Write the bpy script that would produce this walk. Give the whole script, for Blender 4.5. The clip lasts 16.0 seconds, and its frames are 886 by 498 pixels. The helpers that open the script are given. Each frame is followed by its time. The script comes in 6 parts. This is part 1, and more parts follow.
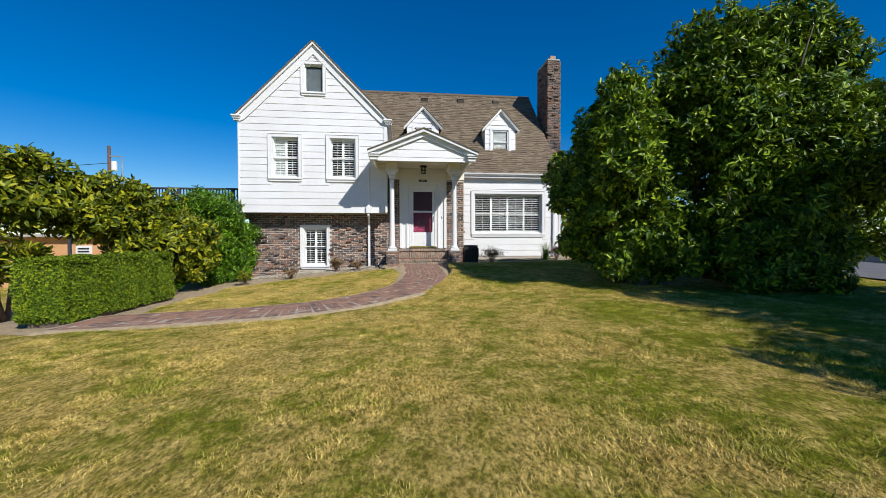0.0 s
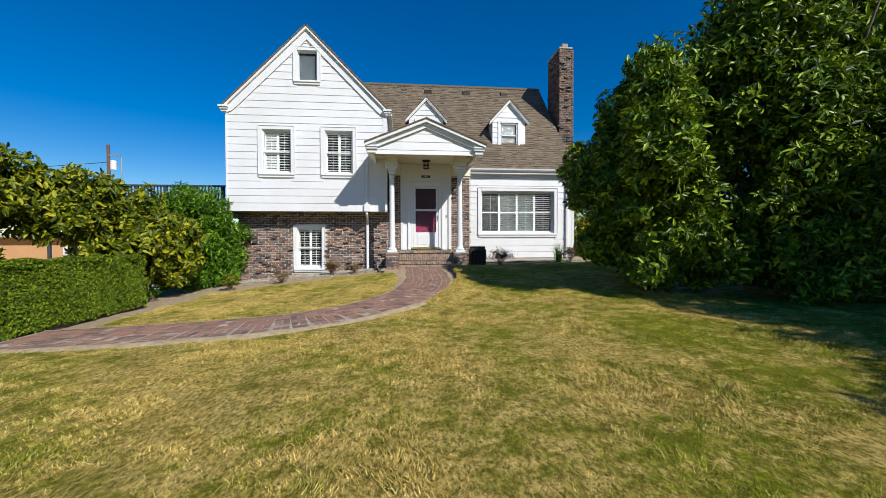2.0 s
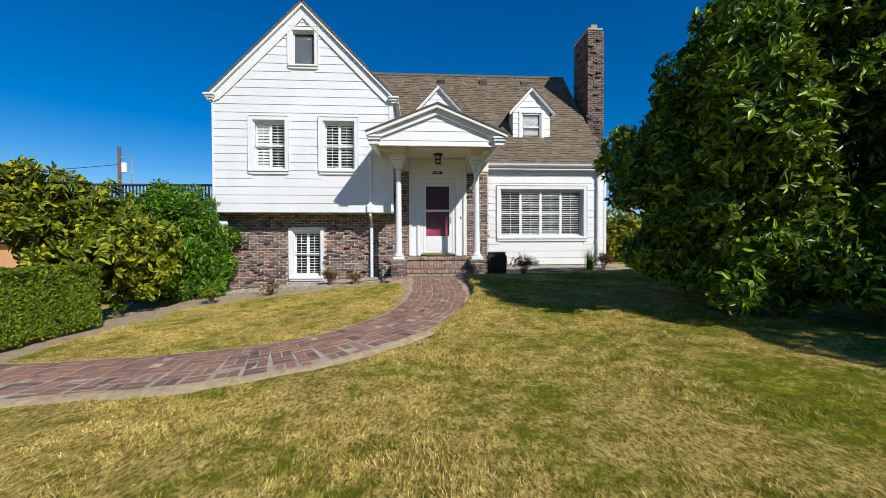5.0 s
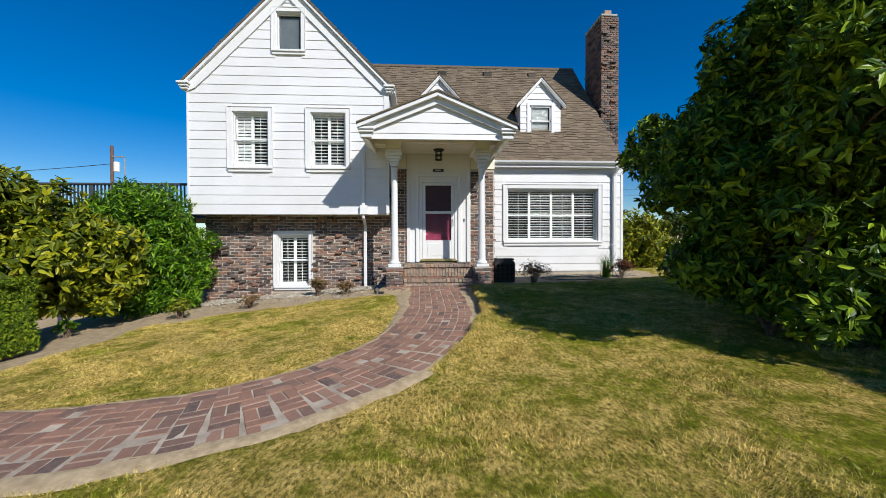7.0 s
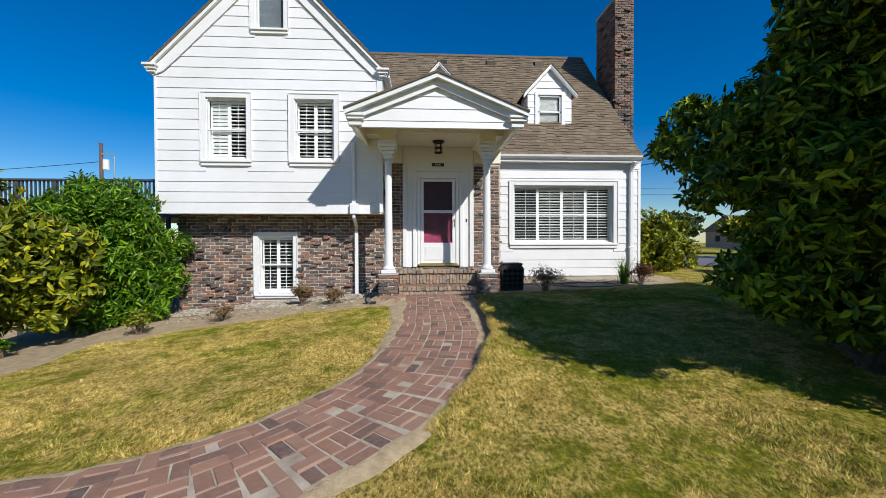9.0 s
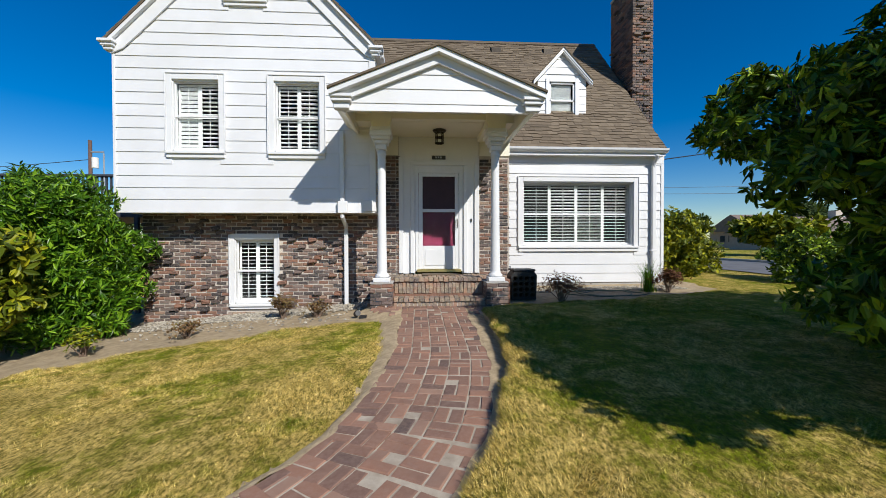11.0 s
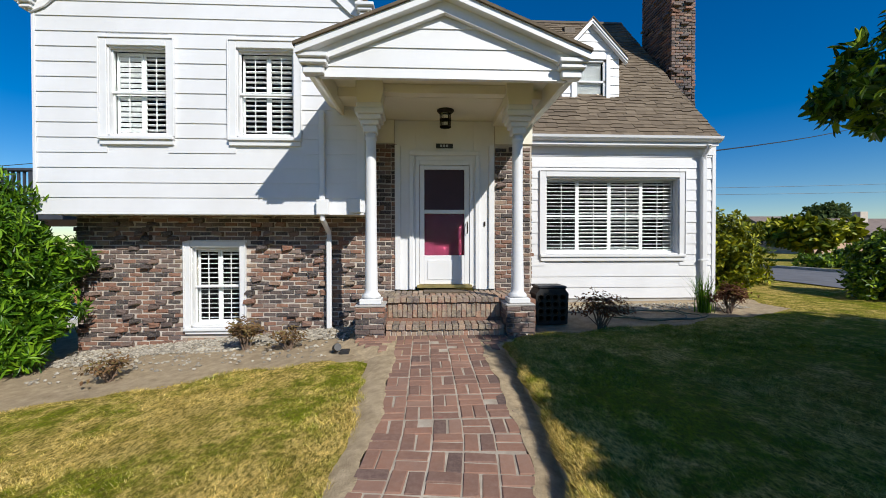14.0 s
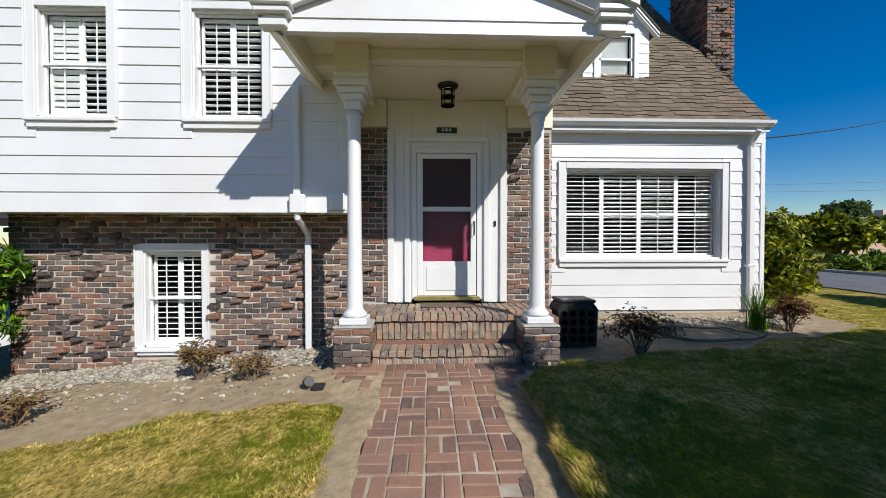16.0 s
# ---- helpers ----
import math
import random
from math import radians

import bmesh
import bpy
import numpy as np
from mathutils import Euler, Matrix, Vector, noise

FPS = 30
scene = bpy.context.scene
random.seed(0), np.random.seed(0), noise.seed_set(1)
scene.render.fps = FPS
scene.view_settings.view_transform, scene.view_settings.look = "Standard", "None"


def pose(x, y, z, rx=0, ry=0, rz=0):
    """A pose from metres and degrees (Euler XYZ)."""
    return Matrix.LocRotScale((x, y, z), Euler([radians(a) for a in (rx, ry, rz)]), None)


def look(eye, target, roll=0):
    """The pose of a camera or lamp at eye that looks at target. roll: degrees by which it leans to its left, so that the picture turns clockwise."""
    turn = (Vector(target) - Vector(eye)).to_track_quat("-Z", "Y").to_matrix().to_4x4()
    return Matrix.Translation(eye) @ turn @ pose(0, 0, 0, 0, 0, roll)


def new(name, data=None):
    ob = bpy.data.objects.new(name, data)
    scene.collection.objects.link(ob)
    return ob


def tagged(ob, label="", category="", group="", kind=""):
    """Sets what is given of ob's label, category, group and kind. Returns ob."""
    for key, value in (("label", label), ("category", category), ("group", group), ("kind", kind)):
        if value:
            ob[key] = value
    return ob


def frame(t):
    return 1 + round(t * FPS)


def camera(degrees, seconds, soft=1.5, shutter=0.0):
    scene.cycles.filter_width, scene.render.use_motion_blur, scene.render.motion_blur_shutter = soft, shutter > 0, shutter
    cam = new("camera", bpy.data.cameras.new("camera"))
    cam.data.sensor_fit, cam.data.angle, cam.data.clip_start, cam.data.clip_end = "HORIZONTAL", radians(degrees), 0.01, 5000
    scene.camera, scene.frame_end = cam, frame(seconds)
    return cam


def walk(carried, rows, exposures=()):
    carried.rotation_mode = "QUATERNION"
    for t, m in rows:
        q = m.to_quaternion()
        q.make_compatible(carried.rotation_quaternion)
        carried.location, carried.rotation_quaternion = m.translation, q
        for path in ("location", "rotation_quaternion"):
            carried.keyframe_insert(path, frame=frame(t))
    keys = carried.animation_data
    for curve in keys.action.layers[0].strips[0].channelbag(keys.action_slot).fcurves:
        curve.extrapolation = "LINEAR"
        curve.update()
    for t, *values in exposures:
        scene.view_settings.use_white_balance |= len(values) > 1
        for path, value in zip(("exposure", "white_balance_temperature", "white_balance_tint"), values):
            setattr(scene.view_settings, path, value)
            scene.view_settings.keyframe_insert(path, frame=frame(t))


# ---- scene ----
cam = camera(97.0, 16.0, soft=0.9)
PATH = [
    (0, (-0.165, -0.787, 1.126), (0.061, 1.2, 1.086), -0.13),
    (0.5, (-0.126, -0.541, 1.126), (0.095, 1.446, 1.085), -0.14),
    (1, (-0.087, -0.268, 1.13), (0.129, 1.72, 1.089), -0.15),
    (1.5, (-0.049, 0.013, 1.139), (0.159, 2.001, 1.095), -0.15),
    (2, (-0.013, 0.301, 1.153), (0.186, 2.29, 1.113), -0.16),
    (2.5, (0.022, 0.539, 1.162), (0.21, 2.53, 1.128), -0.16),
    (3, (0.056, 0.82, 1.184), (0.234, 2.811, 1.15), -0.17),
    (3.5, (0.087, 1.09, 1.19), (0.254, 3.084, 1.159), -0.17),
    (4, (0.117, 1.366, 1.198), (0.267, 3.361, 1.17), -0.17),
    (4.5, (0.144, 1.656, 1.208), (0.276, 3.652, 1.18), -0.17),
    (7, (0.25, 3.095, 1.373), (0.366, 5.092, 1.345), -0.17),
    (7.5, (0.265, 3.376, 1.389), (0.391, 5.372, 1.36), -0.17),
    (8, (0.279, 3.672, 1.411), (0.412, 5.667, 1.381), -0.16),
    (8.5, (0.29, 3.928, 1.425), (0.419, 5.923, 1.394), -0.16),
    (9, (0.3, 4.197, 1.45), (0.418, 6.193, 1.42), -0.15),
    (11.5, (0.341, 5.636, 1.54), (0.46, 7.632, 1.509), -0.12),
    (12, (0.349, 5.941, 1.563), (0.471, 7.936, 1.531), -0.11),
    (12.5, (0.358, 6.229, 1.587), (0.482, 8.225, 1.553), -0.1),
    (13, (0.369, 6.494, 1.599), (0.49, 8.49, 1.571), -0.09),
    (13.5, (0.383, 6.744, 1.629), (0.496, 8.741, 1.601), -0.08),
    (14, (0.398, 7.01, 1.654), (0.493, 9.008, 1.631), -0.07),
    (14.5, (0.418, 7.328, 1.671), (0.498, 9.326, 1.64), -0.06),
    (15, (0.441, 7.586, 1.697), (0.501, 9.585, 1.672), -0.05),
    (16, (0.501, 8.15, 1.734), (0.569, 10.148, 1.703), -0.02),
]
walk(cam, [(t, look(eye, target, roll)) for t, eye, target, roll in PATH])

# ---- world and sun ----
SUN_DIR = Vector((1.02, -1.52, 1.39)).normalized()
world = bpy.data.worlds.new("sky")
scene.world = world
world.use_nodes = True
wn = world.node_tree
sky = wn.nodes.new("ShaderNodeTexSky")
sky.sky_type = "NISHITA"
sky.sun_disc = False
sky.sun_elevation = math.asin(SUN_DIR.z)
sky.sun_rotation = math.atan2(SUN_DIR.x, SUN_DIR.y)
sky.air_density, sky.dust_density, sky.ozone_density = 1.0, 0.15, 4.0
deep = wn.nodes.new("ShaderNodeHueSaturation")
deep.inputs["Saturation"].default_value = 1.5
deep.inputs["Hue"].default_value = 0.508
wn.links.new(sky.outputs[0], deep.inputs["Color"])
wn.links.new(deep.outputs[0], wn.nodes["Background"].inputs["Color"])
wn.nodes["Background"].inputs["Strength"].default_value = 0.102
sun = new("sun", bpy.data.lights.new("sun", "SUN"))
sun.data.energy, sun.data.angle, sun.data.color = 5.0, radians(0.53), (1.0, 0.965, 0.90)
sun.matrix_world = look(SUN_DIR * 60, (0, 0, 0))
scene.view_settings.exposure = 0.04


# ---- materials ----
class Mat:
    """A node material with short-hands for the common textures."""

    def __init__(self, name, rough=0.6, metal=0.0):
        self.m = bpy.data.materials.new(name)
        self.m.use_nodes = True
        self.t = self.m.node_tree
        self.b = self.t.nodes["Principled BSDF"]
        self.b.inputs["Roughness"].default_value = rough
        self.b.inputs["Metallic"].default_value = metal

    def node(self, kind, **inputs):
        n = self.t.nodes.new(kind)
        for k, v in inputs.items():
            n.inputs[k].default_value = v
        return n

    def link(self, a, b):
        self.t.links.new(a, b)

    def place(self):
        return self.node("ShaderNodeNewGeometry").outputs["Position"]

    def noise(self, scale, detail=4.0, rough=0.6, vec=None):
        n = self.node("ShaderNodeTexNoise", Scale=scale, Detail=detail, Roughness=rough)
        self.link(vec or self.place(), n.inputs["Vector"])
        return n.outputs["Fac"]

    def ramp(self, fac, stops):
        n = self.node("ShaderNodeValToRGB")
        e = n.color_ramp.elements
        while len(e) < len(stops):
            e.new(0.5)
        for el, (p, c) in zip(e, stops):
            el.position, el.color = p, (*c, 1)
        self.link(fac, n.inputs["Fac"])
        return n.outputs["Color"]

    def mix(self, fac, a, b, kind="MIX"):
        n = self.t.nodes.new("ShaderNodeMix")
        n.data_type, n.blend_type = "RGBA", kind
        for sock, v in ((n.inputs[0], fac), (n.inputs[6], a), (n.inputs[7], b)):
            if isinstance(v, (float, int)):
                sock.default_value = v
            elif isinstance(v, tuple):
                sock.default_value = (*v, 1)
            else:
                self.link(v, sock)
        return n.outputs[2]

    def color(self, c):
        if isinstance(c, tuple):
            self.b.inputs["Base Color"].default_value = (*c, 1)
        else:
            self.link(c, self.b.inputs["Base Color"])

    def bump(self, h, strength=0.3, distance=0.01):
        n = self.node("ShaderNodeBump", Strength=strength, Distance=distance)
        self.link(h, n.inputs["Height"])
        self.link(n.outputs["Normal"], self.b.inputs["Normal"])

    def rnd(self):
        return self.node("ShaderNodeObjectInfo").outputs["Random"]

    def island(self):
        return self.node("ShaderNodeNewGeometry").outputs["Random Per Island"]


def stretched(mt, sx, sy, sz):
    n = mt.node("ShaderNodeVectorMath")
    n.operation = "MULTIPLY"
    n.inputs[1].default_value = (sx, sy, sz)
    mt.link(mt.place(), n.inputs[0])
    return n.outputs[0]


def paint(name, base, dirt, rough=0.45):
    mt = Mat(name, rough)
    big = mt.ramp(mt.noise(1.3, 5), [(0.35, base), (0.75, dirt)])
    streak = mt.noise(1.0, 5, 0.6, stretched(mt, 14, 14, 1.2))
    mt.color(mt.mix(mt.ramp(streak, [(0.55, (0, 0, 0)), (0.85, (0.35, 0.35, 0.35))]), big, dirt))
    mt.bump(mt.noise(60, 4, 0.6, stretched(mt, 0.15, 1, 1)), 0.12, 0.004)
    return mt.m


WHITE = paint("white_siding_paint", (0.72, 0.725, 0.735), (0.65, 0.65, 0.645))
TRIM = paint("white_trim_paint", (0.74, 0.745, 0.75), (0.67, 0.67, 0.66), 0.38)
CREAM = paint("cream_porch_paint", (0.80, 0.77, 0.65), (0.74, 0.71, 0.59), 0.5)


def brick_material(name, joined, dark=1.0, worn=0.0):
    mt = Mat(name, 0.85)
    r = mt.island() if joined else mt.rnd()
    base = mt.ramp(r, [(0.0, (0.038 * dark, 0.032 * dark, 0.033 * dark)), (0.20, (0.075 * dark, 0.058 * dark, 0.056 * dark)),
                       (0.40, (0.14 * dark, 0.095 * dark, 0.083 * dark)), (0.58, (0.20 * dark, 0.145 * dark, 0.12 * dark)),
                       (0.76, (0.21 * dark, 0.10 * dark, 0.066 * dark)), (0.92, (0.25 * dark, 0.118 * dark, 0.073 * dark)), (1.0, (0.28 * dark, 0.21 * dark, 0.15 * dark))])
    g = mt.noise(38, 6, 0.7)
    c = mt.mix(mt.ramp(g, [(0.45, (0, 0, 0)), (0.68, (0.55, 0.55, 0.55))]), base, (0.27 * dark, 0.22 * dark, 0.175 * dark))
    mt.color(mt.mix(mt.ramp(mt.noise(5, 5), [(0.5, (0, 0, 0)), (0.8, (0.5, 0.5, 0.5))]), c, (0.06, 0.05, 0.045)))
    if worn:
        top = mt.b.inputs["Base Color"].links[0].from_socket
        wear = mt.ramp(mt.noise(7, 6, 0.7), [(0.38, (0, 0, 0)), (0.62, (worn, worn, worn))])
        mt.color(mt.mix(wear, top, (0.36, 0.29, 0.20)))
    mt.bump(mt.noise(45, 6, 0.7), 0.9, 0.012)
    return mt.m


BRICK, BRICK_J = brick_material("clinker_brick", False), brick_material("clinker_brick_joined", True)
STEP_BRICK = brick_material("step_brick", False, 1.5, 0.85)


def paver_material(name, joined):
    mt = Mat(name, 0.8)
    r = mt.island() if joined else mt.rnd()
    base = mt.ramp(r, [(0.0, (0.09, 0.060, 0.052)), (0.18, (0.18, 0.098, 0.07)), (0.5, (0.25, 0.13, 0.085)), (0.75, (0.29, 0.145, 0.092)), (1.0, (0.30, 0.175, 0.12))])
    c = mt.mix(mt.ramp(mt.noise(26, 6, 0.7), [(0.4, (0, 0, 0)), (0.8, (0.5, 0.5, 0.5))]), base, (0.34, 0.235, 0.18))
    mt.color(mt.mix(mt.ramp(mt.noise(2.2, 5), [(0.45, (0, 0, 0)), (0.75, (0.55, 0.55, 0.55))]), c, (0.14, 0.09, 0.072)))
    mt.bump(mt.noise(55, 6, 0.7), 0.5, 0.006)
    return mt.m


PAVER, PAVER_J = paver_material("path_brick", False), paver_material("path_brick_joined", True)


def plain(name, a, b, scale=8.0, rough=0.7, metal=0.0, bump=0.3, bscale=60, dist=0.005):
    mt = Mat(name, rough, metal)
    mt.color(mt.ramp(mt.noise(scale, 6, 0.65), [(0.3, a), (0.72, b)]))
    if bump:
        mt.bump(mt.noise(bscale, 5, 0.65), bump, dist)
    return mt.m


MORTAR = plain("mortar", (0.42, 0.37, 0.31), (0.58, 0.52, 0.45), 9, 0.95, bump=0.6)
PATH_MORTAR = plain("path_mortar", (0.24, 0.19, 0.14), (0.54, 0.47, 0.37), 3.5, 0.95, bump=0.6)
CONCRETE = plain("concrete", (0.30, 0.29, 0.27), (0.45, 0.43, 0.40), 3, 0.9, bump=0.5)
SAND = plain("sandy_edge", (0.33, 0.245, 0.14), (0.58, 0.45, 0.28), 11, 0.98, bump=0.9, bscale=70, dist=0.02)
SOIL = plain("dry_soil", (0.29, 0.215, 0.125), (0.50, 0.39, 0.245), 7, 0.98, bump=0.9, bscale=40, dist=0.03)
GRAVEL = plain("gravel", (0.28, 0.26, 0.22), (0.55, 0.51, 0.44), 22, 0.95, bump=0.5)
BLACK = plain("black_plastic", (0.012, 0.012, 0.013), (0.03, 0.03, 0.03), 12, 0.45, bump=0.2)
IRON = plain("dark_bronze_metal", (0.02, 0.016, 0.012), (0.05, 0.04, 0.03), 20, 0.45, 0.7, 0.2)
BARK = plain("bark", (0.08, 0.06, 0.045), (0.19, 0.15, 0.12), 14, 0.95, bump=0.8, bscale=30, dist=0.02)
TWIG = plain("twig_bark", (0.12, 0.08, 0.055), (0.24, 0.17, 0.12), 20, 0.95, bump=0.3)
ASPHALT = plain("asphalt", (0.10, 0.10, 0.105), (0.17, 0.17, 0.175), 2, 0.9, bump=0.4)
MAROON = plain("maroon_door_paint", (0.15, 0.006, 0.035), (0.21, 0.010, 0.05), 3, 0.5, bump=0.08)
SCREEN = plain("dark_screen", (0.030, 0.010, 0.016), (0.045, 0.014, 0.022), 3, 0.6, bump=0.1)
# near-black colour stands in for the shade of unlit rooms behind glass
DARK = plain("painted_dark_interior", (0.012, 0.013, 0.013), (0.03, 0.032, 0.031), 2, 0.8, bump=0)
RAIL = plain("dark_deck_rail", (0.03, 0.035, 0.045), (0.06, 0.065, 0.08), 6, 0.6, bump=0.2)
TAN = plain("tan_stucco", (0.52, 0.27, 0.12), (0.60, 0.33, 0.16), 2, 0.9, bump=0.3)
BRASS = plain("brass", (0.45, 0.36, 0.14), (0.55, 0.45, 0.2), 10, 0.35, 0.8, 0.1)
MAT = plain("door_mat", (0.10, 0.075, 0.05), (0.17, 0.13, 0.09), 30, 1.0, bump=0.8, bscale=150)
HOSE = plain("green_hose", (0.05, 0.08, 0.05), (0.09, 0.12, 0.07), 9, 0.5, bump=0.1)
GALV = plain("galvanised_metal", (0.33, 0.34, 0.35), (0.46, 0.47, 0.48), 5, 0.4, 0.6, 0.1)
CARPAINT = plain("white_car_paint", (0.72, 0.72, 0.73), (0.78, 0.78, 0.79), 2, 0.25, bump=0)
TYRE = plain("tyre_rubber", (0.015, 0.015, 0.015), (0.03, 0.03, 0.03), 10, 0.85, bump=0.2)
POLE = plain("utility_pole_wood", (0.10, 0.06, 0.05), (0.17, 0.10, 0.08), 6, 0.9, bump=0.3)


def glass_material():
    mt = Mat("window_glass", 0.03)
    mt.b.inputs["Base Color"].default_value = (0.9, 0.95, 0.95, 1)
    mt.b.inputs["Transmission Weight"].default_value = 1.0
    mt.b.inputs["IOR"].default_value = 1.12
    return mt.m


GLASS = glass_material()


def shingle_material():
    mt = Mat("brown_roof_shingle", 0.95)
    base = mt.ramp(mt.island(), [(0.0, (0.105, 0.078, 0.050)), (0.5, (0.150, 0.112, 0.072)), (1.0, (0.195, 0.150, 0.10))])
    mt.color(mt.mix(mt.ramp(mt.noise(90, 4, 0.7), [(0.4, (0, 0, 0)), (0.7, (0.5, 0.5, 0.5))]), base, (0.22, 0.175, 0.125)))
    mt.bump(mt.noise(160, 3, 0.7), 0.5, 0.004)
    return mt.m


SHINGLE = shingle_material()


def grass_colour(mt, bright=1.0):
    """Straw and green patches, the turf east of the walk a little greener; fine dark gaps between tufts."""
    patch = mt.noise(0.75, 5, 0.65)
    fine = mt.noise(4.5, 6, 0.75)
    tiny = mt.noise(34, 5, 0.8, stretched(mt, 1.0, 0.55, 1.0))
    straw = mt.ramp(fine, [(0.3, (0.40 * bright, 0.275 * bright, 0.060 * bright)), (0.7, (0.72 * bright, 0.53 * bright, 0.17 * bright))])
    green = mt.ramp(fine, [(0.3, (0.085 * bright, 0.115 * bright, 0.004 * bright)), (0.7, (0.33 * bright, 0.355 * bright, 0.014 * bright))])
    add = mt.node("ShaderNodeMath")
    add.operation = "ADD"
    mt.link(fine, add.inputs[0])
    mt.link(patch, add.inputs[1])
    xyz = mt.node("ShaderNodeSeparateXYZ")
    mt.link(mt.place(), xyz.inputs[0])
    east = mt.node("ShaderNodeMapRange")
    for k, q in ((1, 0.6), (2, 3.0), (3, 0.0), (4, -0.05)):
        east.inputs[k].default_value = q
    mt.link(xyz.outputs[0], east.inputs[0])
    half = mt.node("ShaderNodeMath")
    half.operation = "MULTIPLY_ADD"
    half.inputs[1].default_value = 0.5
    mt.link(add.outputs[0], half.inputs[0])
    mt.link(east.outputs[0], half.inputs[2])
    c = mt.mix(mt.ramp(half.outputs[0], [(0.41, (0, 0, 0)), (0.52, (1, 1, 1))]), green, straw)
    return mt.mix(mt.ramp(tiny, [(0.40, (0.95, 0.95, 0.95)), (0.58, (0, 0, 0))]), c, (0.11 * bright, 0.095 * bright, 0.012 * bright)), tiny


def lawn_material():
    mt = Mat("dry_lawn", 0.95)
    c, tiny = grass_colour(mt, 1.15)
    mt.color(c)
    mt.b.inputs["Specular IOR Level"].default_value = 0.1
    mt.bump(tiny, 1.0, 0.04)
    return mt.m


def blade_material():
    mt = Mat("grass_blades", 0.75)
    c, tiny = grass_colour(mt, 1.5)
    dim = mt.ramp(mt.island(), [(0.0, (0.5, 0.5, 0.42)), (0.4, (1, 1, 1))])
    pale = mt.mix(mt.ramp(mt.island(), [(0.6, (0, 0, 0)), (1.0, (0.4, 0.4, 0.4))]), c, (0.74, 0.60, 0.28))
    mt.color(mt.mix(1.0, pale, dim, "MULTIPLY"))
    mt.b.inputs["Specular IOR Level"].default_value = 0.15
    return mt.m


LAWN, BLADE = lawn_material(), blade_material()


def leaf_material(name, lo, mid, hi, rough=0.38, thin=0.25):
    mt = Mat(name, rough)
    r = mt.island()
    c = mt.ramp(r, [(0.0, lo), (0.55, mid), (1.0, hi)])
    c = mt.mix(mt.ramp(mt.noise(1.1, 3), [(0.4, (0, 0, 0)), (0.7, (0.45, 0.45, 0.45))]), c, mid)
    mt.color(c)
    mt.b.inputs["Specular IOR Level"].default_value = 0.22
    tr = mt.node("ShaderNodeBsdfTranslucent")
    mt.link(mt.mix(0.4, c, (hi[0] * 1.5, hi[1] * 1.5, hi[2])), tr.inputs["Color"])
    mx = mt.node("ShaderNodeMixShader", Fac=thin)
    out = mt.t.nodes["Material Output"]
    mt.link(mt.b.outputs[0], mx.inputs[1])
    mt.link(tr.outputs[0], mx.inputs[2])
    mt.link(mx.outputs[0], out.inputs["Surface"])
    return mt.m


TREE_LEAF = leaf_material("tree_leaf", (0.008, 0.024, 0.003), (0.060, 0.125, 0.007), (0.38, 0.50, 0.03), 0.36, 0.08)
RHODO_LEAF = leaf_material("rhododendron_leaf", (0.014, 0.028, 0.003), (0.11, 0.145, 0.006), (0.45, 0.42, 0.018), 0.45, 0.12)
LAUREL_LEAF = leaf_material("laurel_leaf", (0.008, 0.028, 0.002), (0.055, 0.14, 0.007), (0.24, 0.40, 0.022), 0.32, 0.12)
HEDGE_LEAF = leaf_material("hedge_leaf", (0.015, 0.032, 0.002), (0.085, 0.145, 0.004), (0.27, 0.33, 0.01), 0.7, 0.12)
RED_LEAF = leaf_material("barberry_leaf", (0.07, 0.025, 0.015), (0.15, 0.055, 0.03), (0.22, 0.11, 0.05), 0.6)
DRY_LEAF = leaf_material("dry_shrub_leaf", (0.12, 0.06, 0.03), (0.21, 0.12, 0.055), (0.20, 0.18, 0.06), 0.7)
FAR_LEAF = leaf_material("distant_leaf", (0.04, 0.07, 0.02), (0.07, 0.105, 0.03), (0.10, 0.14, 0.04), 0.8)


# ---- mesh helpers ----
def mesh_object(name, bm, material, parent=None, label="", smooth=False):
    me = bpy.data.meshes.new(name)
    bm.normal_update()
    bm.to_mesh(me)
    bm.free()
    me.materials.append(material)
    if smooth:
        me.polygons.foreach_set("use_smooth", [True] * len(me.polygons))
    ob = new(name, me)
    if parent:
        ob.parent = parent
        ob.matrix_parent_inverse = parent.matrix_basis.inverted()
    if label:
        ob["label"] = label
    return ob


part = mesh_object


def raw_object(name, verts, faces, material, parent=None):
    me = bpy.data.meshes.new(name)
    me.from_pydata(verts, [], faces)
    me.materials.append(material)
    ob = new(name, me)
    if parent:
        ob.parent = parent
        ob.matrix_parent_inverse = parent.matrix_basis.inverted()
    return ob


def empty(name, x=0, y=0, z=0, **tags):
    ob = new(name)
    ob.matrix_basis = pose(x, y, z)
    return tagged(ob, **tags)


def add_box(bm, x0, x1, y0, y1, z0, z1, bevel=0.0):
    m = Matrix.Translation(((x0 + x1) / 2, (y0 + y1) / 2, (z0 + z1) / 2)) @ Matrix.Diagonal((x1 - x0, y1 - y0, z1 - z0, 1))
    vs = bmesh.ops.create_cube(bm, size=1, matrix=m)["verts"]
    if bevel:
        es = list({e for v in vs for e in v.link_edges})
        bmesh.ops.bevel(bm, geom=es, offset=bevel, segments=1, affect="EDGES")
    return bm


def box(x0, x1, y0, y1, z0, z1, bevel=0.004):
    return add_box(bmesh.new(), x0, x1, y0, y1, z0, z1, bevel)


